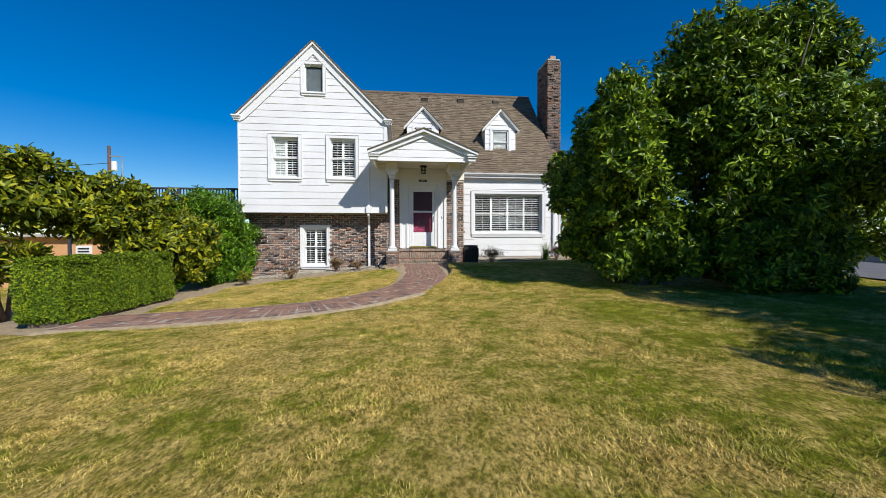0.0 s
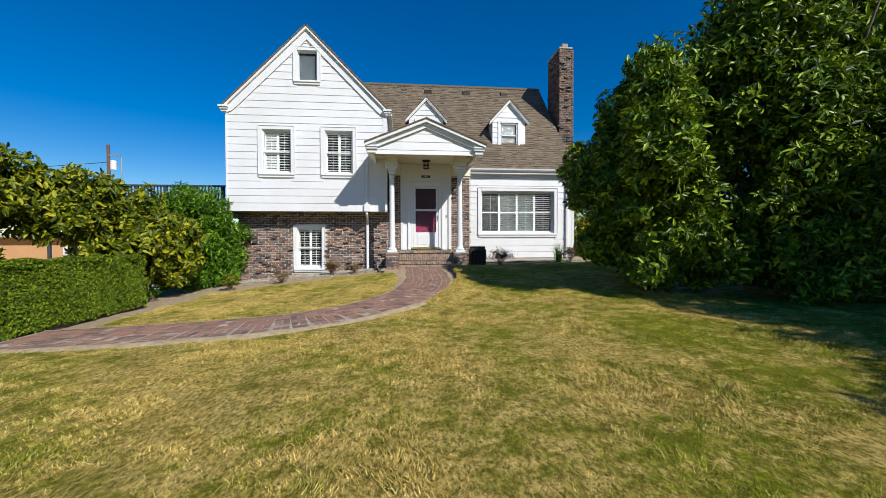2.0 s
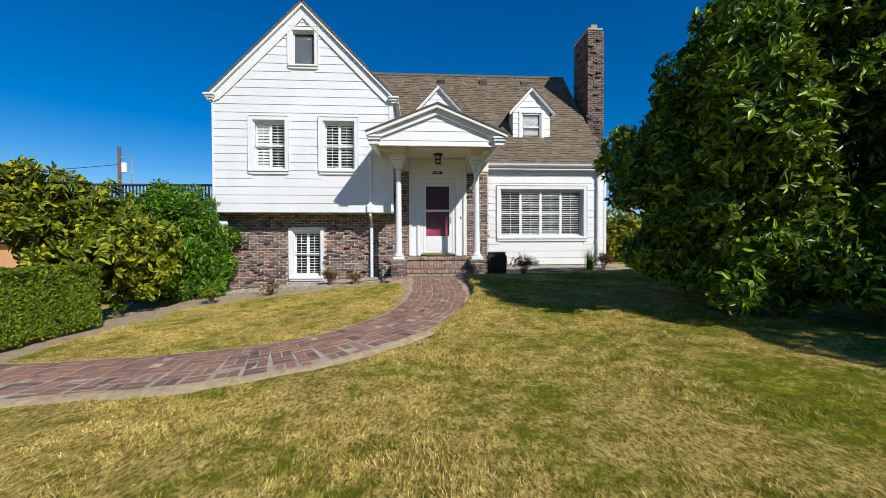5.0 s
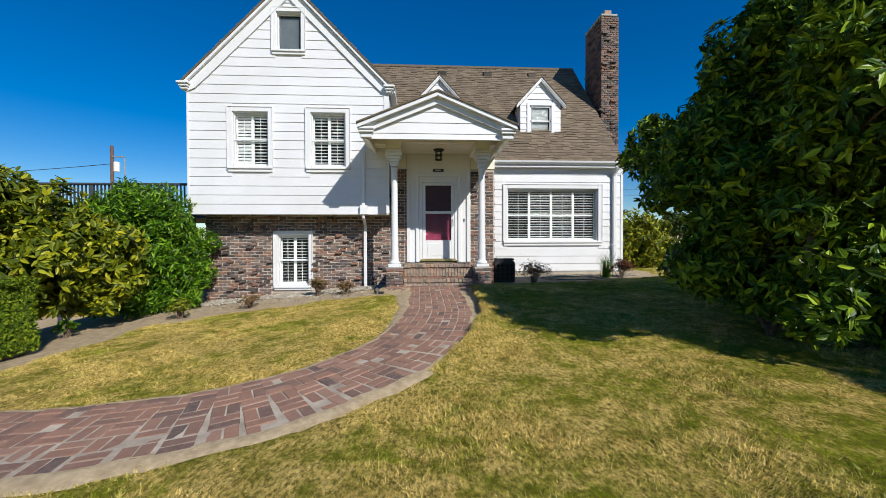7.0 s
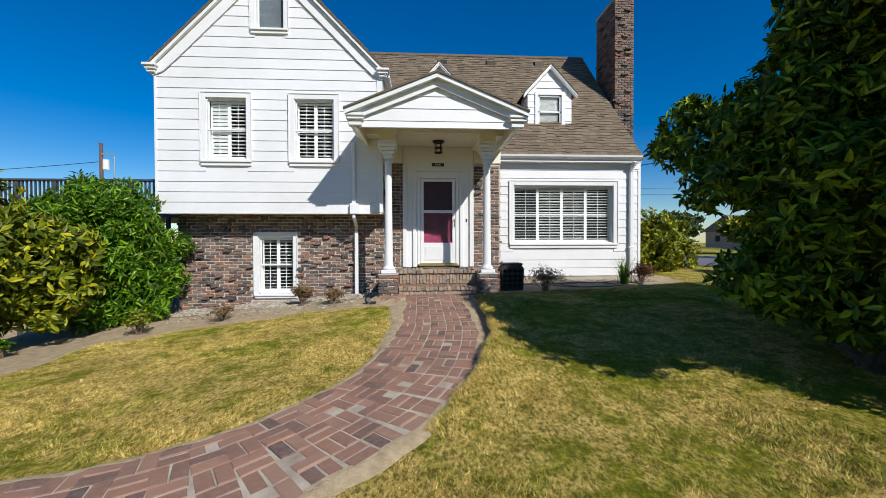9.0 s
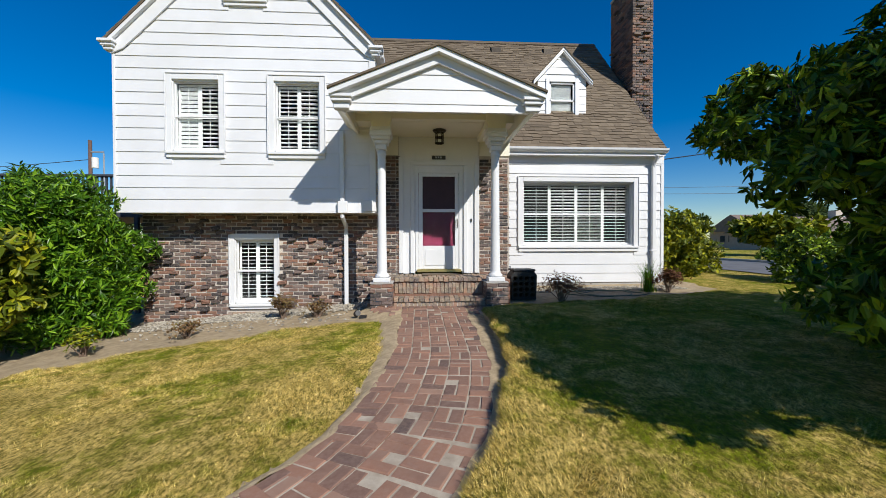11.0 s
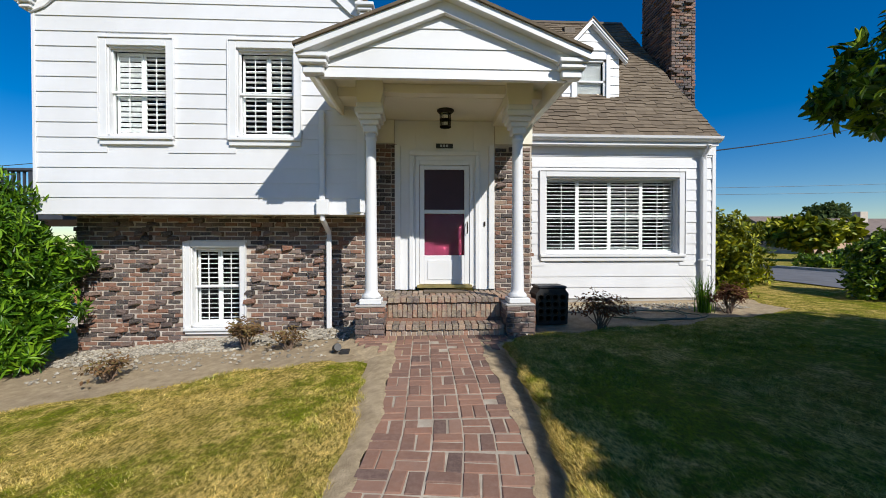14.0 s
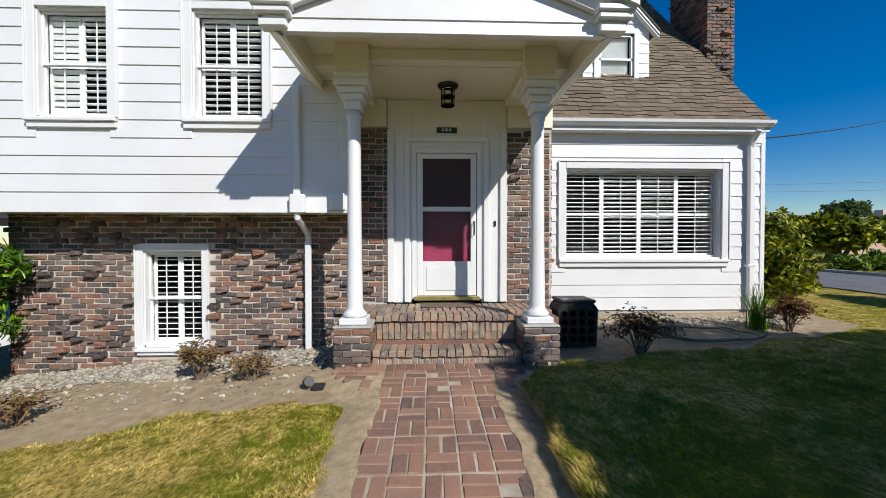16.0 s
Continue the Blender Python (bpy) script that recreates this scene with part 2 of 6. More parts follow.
def prism(poly, axis, a, b):
    """A polygon pushed from a to b along an axis; the polygon gives the other two coordinates."""
    bm = bmesh.new()

    def at(p, q):
        return {"y": (p[0], q, p[1]), "x": (q, p[0], p[1]), "z": (p[0], p[1], q)}[axis]
    lo = [bm.verts.new(at(p, a)) for p in poly]
    hi = [bm.verts.new(at(p, b)) for p in poly]
    bm.faces.new(lo), bm.faces.new(hi)
    for i in range(len(poly)):
        j = (i + 1) % len(poly)
        bm.faces.new((lo[i], lo[j], hi[j], hi[i]))
    bmesh.ops.recalc_face_normals(bm, faces=bm.faces)
    return bm


def lathe(profile, seg=24):
    bm = bmesh.new()
    rings = [[bm.verts.new((r * math.cos(2 * math.pi * k / seg), r * math.sin(2 * math.pi * k / seg), z)) for k in range(seg)] for r, z in profile]
    for a, b in zip(rings, rings[1:]):
        for k in range(seg):
            bm.faces.new((a[k], a[(k + 1) % seg], b[(k + 1) % seg], b[k]))
    bm.faces.new(rings[0]), bm.faces.new(rings[-1])
    bmesh.ops.recalc_face_normals(bm, faces=bm.faces)
    return bm


def add_tube(bm, pts, radii, seg=6):
    pts = [Vector(p) for p in pts]
    rings = []
    for i, p in enumerate(pts):
        d = (pts[min(i + 1, len(pts) - 1)] - pts[max(i - 1, 0)]).normalized()
        u = d.orthogonal().normalized() if i == 0 else (u - d * u.dot(d)).normalized()
        v = d.cross(u)
        rings.append([bm.verts.new(p + (u * math.cos(2 * math.pi * k / seg) + v * math.sin(2 * math.pi * k / seg)) * radii[i]) for k in range(seg)])
    for a, b in zip(rings, rings[1:]):
        for k in range(seg):
            bm.faces.new((a[k], a[(k + 1) % seg], b[(k + 1) % seg], b[k]))
    bm.faces.new(rings[0]), bm.faces.new(rings[-1])
    return bm


def tube(pts, r, seg=8):
    bm = add_tube(bmesh.new(), pts, [r] * len(pts), seg)
    bmesh.ops.recalc_face_normals(bm, faces=bm.faces)
    return bm


# ---- ground ----
def smooth_step(a, b, v):
    t = np.clip((v - a) / (b - a), 0, 1)
    return t * t * (3 - 2 * t)


def ground_z(x, y):
    p = np.interp(y, (-40, 0, 3, 6, 10, 12.5, 14, 20), (-0.3, -0.03, 0, 0.02, 0.2, 0.31, 0.36, 0.45))
    left = p - 0.088 * np.minimum(-x, 6.5) * (0.55 + 0.45 * smooth_step(5, 12, y)) - 0.9 * smooth_step(7, 11, -x)
    right = p + 0.012 * np.minimum(x, 12)
    return np.where(np.asarray(x) < 0, left, right)


def gz(x, y):
    return float(ground_z(np.float64(x), np.float64(y)))


CENTRE = [(0.58, 12.45), (0.58, 11.6), (0.58, 10.6), (0.55, 9.7), (0.37, 8.6), (0.12, 7.9), (-0.28, 7.28), (-0.97, 6.65), (-1.8, 6.3), (-2.8, 6.18), (-4.0, 6.22), (-5.7, 6.4)]
HALF = 0.575


def path_samples(step=0.02):
    """Points and headings along the walk's centre line, evenly spaced (Catmull-Rom through CENTRE)."""
    c = [Vector((2 * CENTRE[0][0] - CENTRE[1][0], 2 * CENTRE[0][1] - CENTRE[1][1]))] + [Vector(p) for p in CENTRE]
    c.append(c[-1] * 2 - c[-2])
    raw = []
    for i in range(1, len(c) - 2):
        for k in range(40):
            t = k / 40
            raw.append(0.5 * (2 * c[i] + (c[i + 1] - c[i - 1]) * t + (2 * c[i - 1] - 5 * c[i] + 4 * c[i + 1] - c[i + 2]) * t * t + (3 * c[i] - c[i - 1] - 3 * c[i + 1] + c[i + 2]) * t ** 3))
    raw = np.array([tuple(p) for p in raw])
    run = np.concatenate(([0], np.cumsum(np.linalg.norm(np.diff(raw, axis=0), axis=1))))
    s = np.arange(0, run[-1], step)
    pts = np.column_stack([np.interp(s, run, raw[:, k]) for k in (0, 1)])
    d = np.gradient(pts, axis=0)
    return s, pts, d / np.linalg.norm(d, axis=1)[:, None]


PS, PP, PD = path_samples()


def path_offset(x, y):
    """How far each place lies from the walk's centre line."""
    q = np.column_stack((np.ravel(x), np.ravel(y)))
    best = np.full(len(q), 1e9)
    for p in PP[::5]:
        best = np.minimum(best, (q[:, 0] - p[0]) ** 2 + (q[:, 1] - p[1]) ** 2)
    return np.sqrt(best)


def lawn_mask(x, y):
    """True where turf grows: not on the walk, its sandy edge, the beds along the house or under the shrubs."""
    off = path_offset(x, y)
    x, y = np.ravel(x), np.ravel(y)
    wob = 0.08 * np.sin(x * 3.1 + y * 1.7) + 0.05 * np.sin(x * 7.3 - y * 5.1)
    edge = np.where(y > 9, np.where(x > 0.6, 0.22 + 0.16 * smooth_step(9.5, 11.6, y), 0.12 + 0.2 * smooth_step(10.2, 11.6, y)), 0.05)
    ok = off > HALF + edge * (1 + wob) + 0.02 * np.sin(x * 23 + y * 19)
    bed_left = np.interp(x, (-6, -3.8, -2.4, -0.9, 0.5), (10.6, 11.3, 11.75, 12.0, 11.4)) + wob
    ok &= ~((x < 0.5) & (y > bed_left))
    bed_right = np.interp(x, (0.5, 1.6, 2.3, 5.3, 8), (11.9, 12.2, 12.65, 13.35, 14.2)) + wob
    ok &= ~((x >= 0.5) & (x < 7.4) & (y > bed_right))
    ok &= ~((x < -5.0 + wob) & (y > 5.9))
    ok &= ~(((x - 5.7) / 0.7) ** 2 + ((y - 8.0) / 0.8) ** 2 < 1 + wob)
    return ok


def turf_lift(x, y):
    """The turf beside the straight of the walk stands a little proud of its sandy edge."""
    return 0.075 * smooth_step(0.9, 1.1, x) * (1 - smooth_step(2.0, 4.5, x)) * smooth_step(7.0, 8.5, y) * (1 - smooth_step(12.2, 13.0, y))


def ground_sheet():
    xs = np.concatenate((np.linspace(-900, -14, 14), np.arange(-13, 13.01, 0.12), np.linspace(14, 900, 14)))
    ys = np.concatenate((np.linspace(-900, -7, 12), np.arange(-6, 16.01, 0.12), np.linspace(17, 40, 10), np.linspace(60, 1200, 12)))
    gx, gy = np.meshgrid(xs, ys)
    z = ground_z(gx, gy)
    turf = lawn_mask(gx, gy).reshape(gx.shape)
    near = (np.abs(gx) < 12) & (gy > -5) & (gy < 15)
    z = z + np.where(near, 0.012 * np.sin(gx * 2.3 + 1.1 * gy) * np.sin(gy * 1.9 - 0.7 * gx), 0)
    z = z + np.where(turf, turf_lift(gx, gy), np.where(near, -0.035, 0))
    v = np.column_stack((gx.ravel(), gy.ravel(), z.ravel())).tolist()
    w = len(xs)
    f, mats = [], []
    for j in range(len(ys) - 1):
        for i in range(w - 1):
            f.append((j * w + i, j * w + i + 1, (j + 1) * w + i + 1, (j + 1) * w + i))
            n = int(turf[j, i]) + int(turf[j, i + 1]) + int(turf[j + 1, i]) + int(turf[j + 1, i + 1])
            mats.append(0 if n >= 2 or not (abs(xs[i]) < 12.5 and -6 < ys[j] < 16) else 1)
    ob = raw_object("ground", v, f, LAWN)
    ob.data.materials.append(SOIL)
    ob.data.polygons.foreach_set("material_index", mats)
    ob.data.polygons.foreach_set("use_smooth", [True] * len(f))
    tagged(ob, "patchy dry mown lawn with bare soil beds", "ground", kind="structure")


ground_sheet()


def blade_mesh(name, x, y, z, h, width, rng, label, lean_to=None):
    """One bent triangle a blade; tufts lean together unless lean_to gives a heading."""
    n = len(x)
    a = rng.uniform(0, 2 * np.pi, n)
    lean = rng.uniform(0.2, 1.5, n) * h
    tuft = 3.0 * np.sin(x * 7.1 + 2.0 * np.sin(y * 5.3)) + 2.5 * np.sin(y * 8.7 + 1.7 * np.sin(x * 4.1))
    b = (tuft if lean_to is None else lean_to) + rng.normal(0, 0.9, n)
    w = width * rng.uniform(0.6, 1.3, n)
    v = np.empty((n, 3, 3))
    v[:, 0] = np.column_stack((x - np.cos(a) * w, y - np.sin(a) * w, z))
    v[:, 1] = np.column_stack((x + np.cos(a) * w, y + np.sin(a) * w, z))
    v[:, 2] = np.column_stack((x + np.cos(b) * lean, y + np.sin(b) * lean, z + h))
    ob = raw_object(name, v.reshape(-1, 3).tolist(), np.arange(3 * n).reshape(-1, 3).tolist(), BLADE)
    return tagged(ob, label, "grass", kind="stuff")


def grass_blades(name, count, x0, x1, y0, y1, h0, h1, width, seed):
    rng = np.random.default_rng(seed)
    x, y = rng.uniform(x0, x1, count), rng.uniform(y0, y1, count)
    tall = 0.5 + 0.5 * np.sin(x * 5.3 + 1.9 * np.sin(y * 3.7)) * np.sin(y * 6.1 + 1.6 * np.sin(x * 4.3))
    ok = lawn_mask(x, y) & (rng.random(count) < 0.45 + 0.55 * tall)
    x, y, tall = x[ok], y[ok], tall[ok]
    h = rng.uniform(h0, h1, len(x)) * (0.55 + 0.8 * tall)
    blade_mesh(name, x, y, ground_z(x, y) + turf_lift(x, y) - 0.01, h, width, rng, "short sun-bleached grass on the lawn")


grass_blades("grass", 520000, -5.2, 6.5, -0.4, 6.4, 0.010, 0.040, 0.0034, 3)
grass_blades("grass", 450000, -5.2, 6.0, 6.2, 13.0, 0.010, 0.040, 0.0036, 4)


def edge_ribbon(name, side, profile, keep, mats, label, category):
    """A strip along one edge of the walk; profile(i) gives offsets from the edge and heights at sample i."""
    v, f, slots = [], [], []
    rows = [i for i in range(0, len(PS), 4) if keep(PP[i])]
    for i in rows:
        nx, ny = -PD[i][1] * side, PD[i][0] * side
        for o, h in profile(i):
            x, y = PP[i][0] + nx * (HALF + o), PP[i][1] + ny * (HALF + o)
            v.append((x, y, gz(x, y) + h))
    w = len(profile(0))
    for r in range(len(rows) - 1):
        for k in range(w - 1):
            f.append((r * w + k, r * w + k + 1, r * w + w + k + 1, r * w + w + k))
            slots.append(min(k, len(mats) - 1))
    ob = raw_object(name, v, f, mats[0])
    for m in mats[1:]:
        ob.data.materials.append(m)
    ob.data.polygons.foreach_set("material_index", slots)
    ob.data.polygons.foreach_set("use_smooth", [True] * len(f))
    return tagged(ob, label, category, kind="structure")


def sandy_narrow(i):
    return [(o * 0.55 if o > 0 else o, h) for o, h in sandy(i)] if PP[i][1] < 9 else sandy(i)


def sandy(i):
    wob = 0.02 * math.sin(PS[i] * 5.1) + 0.014 * math.sin(PS[i] * 13.7)
    wide = 1.0 + 0.5 * float(smooth_step(9.0, 11.0, PP[i][1]))
    return [(-0.03 + wob * 0.9, 0.0275), (0.0 + wob, 0.030), (0.06 * wide + wob, 0.022), (0.13 * wide + wob, 0.0), (0.24 * wide, -0.05)]


def turf_lip(i):
    x, y = PP[i]
    fade = float(smooth_step(7.2, 8.4, y)) * (1 - float(smooth_step(11.7, 12.1, y)))
    g = 0.075 + 0.11 * float(smooth_step(8.2, 9.6, y)) + 0.09 * float(smooth_step(9.8, 11.8, y)) + 0.02 * math.sin(PS[i] * 6.3) + 0.012 * math.sin(PS[i] * 17)
    h = 0.15 * fade
    return [(g, -0.04), (g - 0.012, 0.55 * h), (g + 0.012, 0.92 * h), (g + 0.06, h), (g + 0.18, 0.9 * h), (g + 0.5, 0.5 * h - 0.01)]


edge_ribbon("sand_edge_east", 1, sandy, lambda p: p[1] < 11.9, [SAND], "dry sandy strip along the brick path", "soil")
edge_ribbon("sand_edge_west", -1, sandy_narrow, lambda p: p[1] < 11.9, [SAND], "dry sandy strip along the brick path", "soil")
edge_ribbon("turf_edge", 1, turf_lip, lambda p: 7.2 < p[1] < 12.1 and p[0] > -0.4, [SOIL, LAWN], "cut turf edge standing proud beside the path", "turf edge")


def lip_blades(count):
    rng = np.random.default_rng(9)
    rows = np.array([i for i in range(len(PS)) if 7.4 < PP[i][1] < 11.95 and PP[i][0] > -0.3])
    i = rng.choice(rows, count)
    prof = np.array([turf_lip(k) for k in range(len(PS))])
    t = rng.random(count) ** 1.6
    k = np.minimum((t * 4).astype(int), 3) + 1
    u = (t * 4) % 1
    oh = prof[i, k] * (1 - u)[:, None] + prof[i, k + 1] * u[:, None]
    nx, ny = -PD[i, 1], PD[i, 0]
    x, y = PP[i, 0] + nx * (HALF + oh[:, 0]), PP[i, 1] + ny * (HALF + oh[:, 0])
    z = ground_z(x, y) + oh[:, 1] - 0.006
    blade_mesh("grass", x, y, z, rng.uniform(0.015, 0.055, count), 0.0032, rng, "grass overhanging the cut turf edge", np.arctan2(-ny, -nx))


lip_blades(26000)

# ---- the house ----
GY, BY, DY, WY = 13.33, 13.90, 13.94, 15.19      # fronts: gable siding, basement brick, entry, right wing
GX0, GX1, GBOT, GEAVE, GAPEX, GMID = -5.56, -0.56, 2.17, 5.40, 7.93, -3.06
WX0, WX1, WBOT, WTOP = 2.31, 6.64, 0.52, 3.76
COURSE = 0.2315
EAVE_Y, EAVE_Z, RIDGE_Y, RIDGE_Z = 14.97, 3.91, 19.15, 8.59
SLOPE = (RIDGE_Z - EAVE_Z) / (RIDGE_Y - EAVE_Y)

WINDOWS = {  # opening x0, x1, z0, z1 and the plane of the wall
    "w1": (-4.47, -3.59, 3.33, 4.72, GY), "w2": (-2.53, -1.65, 3.33, 4.72, GY), "attic": (-3.37, -2.75, 6.29, 7.25, GY),
    "cellar": (-3.58, -2.76, 0.24, 1.62, BY), "picture": (2.96, 5.85, 1.44, 3.08, WY)}


def holed_wall(name, x0, x1, z0, z1, y0, y1, holes, material, label, upper=None):
    """A wall along x with rectangular openings, made of blocks between them; upper: z of the wall's top at a given x."""
    bm = bmesh.new()
    xs = sorted({x0, x1, *(h[0] for h in holes), *(h[1] for h in holes)})
    for a, b in zip(xs, xs[1:]):
        col = sorted((h[2], h[3]) for h in holes if h[0] <= a and h[1] >= b)
        z = z0
        for lo, hi in col + [(z1, z1)]:
            if lo > z:
                add_box(bm, a, b, y0, y1, z, lo)
            z = hi
    return tagged(part(name, bm, material), label, "wall", kind="structure")


def clip_span(a, b, cuts):
    spans = [(a, b)]
    for c, d in cuts:
        out = []
        for s, e in spans:
            if d <= s or c >= e:
                out.append((s, e))
            else:
                if c > s:
                    out.append((s, c))
                if d < e:
                    out.append((d, e))
        spans = out
    return [(s, e) for s, e in spans if e - s > 0.01]


def lap_board(xa, xb, xa1, xb1, y, z, h):
    """One bevelled lap board: thick at its lower edge, its ends cut to the slope."""
    bm = bmesh.new()
    low, top = 0.020, 0.004
    f = [bm.verts.new(p) for p in ((xa, y - low, z - 0.012), (xb, y - low, z - 0.012), (xb1, y - top, z + h), (xa1, y - top, z + h),
                                   (xa, y + 0.004, z - 0.012), (xb, y + 0.004, z - 0.012), (xb1, y + 0.004, z + h), (xa1, y + 0.004, z + h))]
    for q in ((0, 1, 2, 3), (0, 4, 5, 1), (1, 5, 6, 2), (3, 2, 6, 7), (0, 3, 7, 4), (4, 7, 6, 5)):
        bm.faces.new([f[i] for i in q])
    return bm


def siding(wall, x0, x1, z0, z1, y, holes, edge=None):
    z = z0
    while z < z1 - 0.02:
        h = min(COURSE, z1 - z)
        cuts = [(a - 0.02, b + 0.02) for a, b, c, d in holes if z + h > c - 0.05 and z < d + 0.05]
        l0, r0 = edge(z) if edge else (x0, x1)
        l1, r1 = edge(z + h) if edge else (x0, x1)
        for s, e in clip_span(l0, r0, cuts):
            if r1 > l1:
                part("siding_board", lap_board(s, e, l1 if s == l0 else s, r1 if e == r0 else e, y, z, h), WHITE, wall)
        z += COURSE


def gable_edge(z):
    k = max(0.0, (z - GEAVE) / (GAPEX - GEAVE))
    return GX0 + k * (GMID - GX0), GX1 - k * (GX1 - GMID)


# upper gable wing: backing wall with openings, boards on it
holes = [WINDOWS[k][:4] for k in ("w1", "w2", "attic")]
gable = holed_wall("wall_gable", GX0, GX1, GBOT, GEAVE, GY, GY + 0.15, holes[:2], WHITE, "white lap-sided gable wall above a brick basement")
part("wall_panel", prism([(GX0, GEAVE), (-3.37, GEAVE), (-3.37, 7.60)], "y", GY, GY + 0.15), WHITE, gable)
part("wall_panel", prism([(-2.75, GEAVE), (GX1, GEAVE), (-2.75, 7.60)], "y", GY, GY + 0.15), WHITE, gable)
part("wall_panel", box(-3.37, -2.75, GY, GY + 0.15, GEAVE, 6.29, 0), WHITE, gable)
part("wall_panel", prism([(-3.37, 7.25), (-2.75, 7.25), (-2.75, 7.60), (GMID, 7.91), (-3.37, 7.60)], "y", GY, GY + 0.15), WHITE, gable)
siding(gable, GX0, GX1, GBOT, GAPEX - 0.08, GY, holes, gable_edge)
part("corner_board", box(GX0 - 0.02, GX0 + 0.03, GY - 0.028, GY + 0.15, GBOT - 0.01, GEAVE), TRIM, gable)
part("corner_board", box(GX1 - 0.11, GX1 + 0.015, GY - 0.03, GY + 0.15, GBOT - 0.01, GEAVE), TRIM, gable)
part("drip_board", box(GX0, GX1, GY - 0.024, GY + 0.02, GBOT - 0.045, GBOT - 0.013), TRIM, gable)
# its sides, soffit and inside
for nm, xa in (("wall_gable_left", GX0), ("wall_gable_right", GX1 - 0.15)):
    w = tagged(part(nm, box(xa, xa + 0.15, GY + 0.152, 19.0, GBOT if xa < -3 else 3.0, GEAVE, 0), WHITE), "white lap-sided side wall of the gable wing", "wall", kind="structure")
    z = GBOT if xa < -3 else 3.0
    while z < GEAVE - 0.1:
        bm = bmesh.new()
        add_box(bm, xa - 0.018 if xa < -3 else xa + 0.15, xa + 0.001 if xa < -3 else xa + 0.168, GY + 0.155, 19.0, z, z + 0.19)
        part("siding_board", bm, WHITE, w)
        z += COURSE
tagged(part("soffit", box(GX0 + 0.02, GX1, GY + 0.02, BY + 0.2, GBOT - 0.03, GBOT + 0.05, 0), CREAM), "painted soffit under the jutting upper storey", "soffit", kind="structure")
# the room's shade is put into this wall's near-black colour
tagged(part("wall_inner", box(GX0 + 0.2, GX1 - 0.2, GY + 1.4, GY + 1.5, -0.4, GEAVE - 0.1, 0), DARK), "room wall coloured near-black as interior shade behind the windows", "wall", kind="structure")


# ---- bricks ----
def brick_mesh(name, l, h, d, material, rough=0.006, seed=0):
    rng = random.Random(seed)
    bm = add_box(bmesh.new(), -l / 2, l / 2, 0, d, -h / 2, h / 2)
    bmesh.ops.bevel(bm, geom=[e for e in bm.edges if all(v.co.y < 0.001 for v in e.verts)], offset=0.007, segments=1, affect="EDGES")
    for v in bm.verts:
        v.co += Vector((rng.uniform(-rough, rough), rng.uniform(-rough, rough), rng.uniform(-rough, rough)))
    bm.normal_update()
    me = bpy.data.meshes.new(name)
    bm.to_mesh(me)
    bm.free()
    me.materials.append(material)
    return me


def joined_boxes(name, mats, meshes, material, parent, label=""):
    """Many copies of small meshes at given poses, as one mesh."""
    v, f, n = [], [], 0
    data = [(np.array([tuple(p.co) for p in m.vertices]), [tuple(p.vertices) for p in m.polygons]) for m in meshes]
    for i, m in enumerate(mats):
        vs, fs = data[i % len(data)]
        a = np.array(m)
        v.extend((vs @ a[:3, :3].T + a[:3, 3]).tolist())
        f.extend([tuple(k + n for k in q) for q in fs])
        n += len(vs)
    ob = raw_object(name, v, f, material, parent)
    return tagged(ob, label, kind="stuff")


BRICKS = [brick_mesh("brick", 0.197, 0.062, 0.09, BRICK, 0.005, k) for k in range(6)]
BRICKS_J = [brick_mesh("brick", 0.197, 0.062, 0.09, BRICK_J, 0.005, k) for k in range(6)]
HALVES = [brick_mesh("brick", 0.092, 0.062, 0.09, BRICK, 0.005, k + 9) for k in range(3)]
CLINKERS = [brick_mesh("brick", 0.155, 0.072, 0.13, BRICK, 0.02, k + 20) for k in range(4)]
HALVES_J = [brick_mesh("brick", 0.092, 0.062, 0.09, BRICK_J, 0.005, k + 9) for k in range(3)]


def brick_face(parent, x0, x1, z0, z1, y, holes=(), singles=300, clinker=0.06, seed=1, turn=0.0, origin=None, pitch=0.0775):
    """A running-bond face along x (or turned about a corner); the first singles as objects of their own, the rest joined."""
    rng = random.Random(seed)
    full, half, odd = [], [], []
    row, z = 0, z0 + pitch / 2
    while z < z1 - 0.02:
        x = x0
        first = True
        while x < x1 - 0.03:
            l = 0.212 if not (first and row % 2) else 0.106
            if x + l > x1 + 0.02:
                l = 0.106
            cx = x + l / 2
            if not any(a - 0.07 < cx < b + 0.07 and c - 0.03 < z < d + 0.03 for a, b, c, d in holes):
                k = rng.random()
                out = -0.006 - rng.random() * 0.012
                big = l > 0.15 and k < clinker
                if big:
                    out = -0.04 - 0.045 * rng.random()
                m = pose(cx + rng.uniform(-0.004, 0.004), y + out, z + rng.uniform(-0.005, 0.005), rng.uniform(-2, 2) * (4 if big else 1), rng.uniform(-1.2, 1.2) * (6 if big else 1), rng.uniform(-1, 1) * (5 if big else 1))
                if turn:
                    m = Matrix.Translation(origin) @ pose(0, 0, 0, 0, 0, turn) @ Matrix.Translation(-Vector(origin)) @ m
                (odd if big else full if l > 0.15 else half).append(m)
            x += l
            first = False
        z += pitch
        row += 1
    made = 0
    for group, meshes in ((odd, CLINKERS), (full, BRICKS), (half, HALVES)):
        keep = group[:max(0, singles - made)] if group is not full else group[-max(0, singles - made):] if singles > made else []
        for i, m in enumerate(keep):
            ob = new("brick", meshes[i % len(meshes)])
            ob.parent = parent
            ob.matrix_parent_inverse = parent.matrix_basis.inverted()
            ob.matrix_basis = m
        made += len(keep)
        rest = [m for m in group if not any(m is q for q in keep)]
        if rest:
            joined_boxes("brickwork", rest, BRICKS_J if meshes is not HALVES else HALVES_J, BRICK_J, parent)


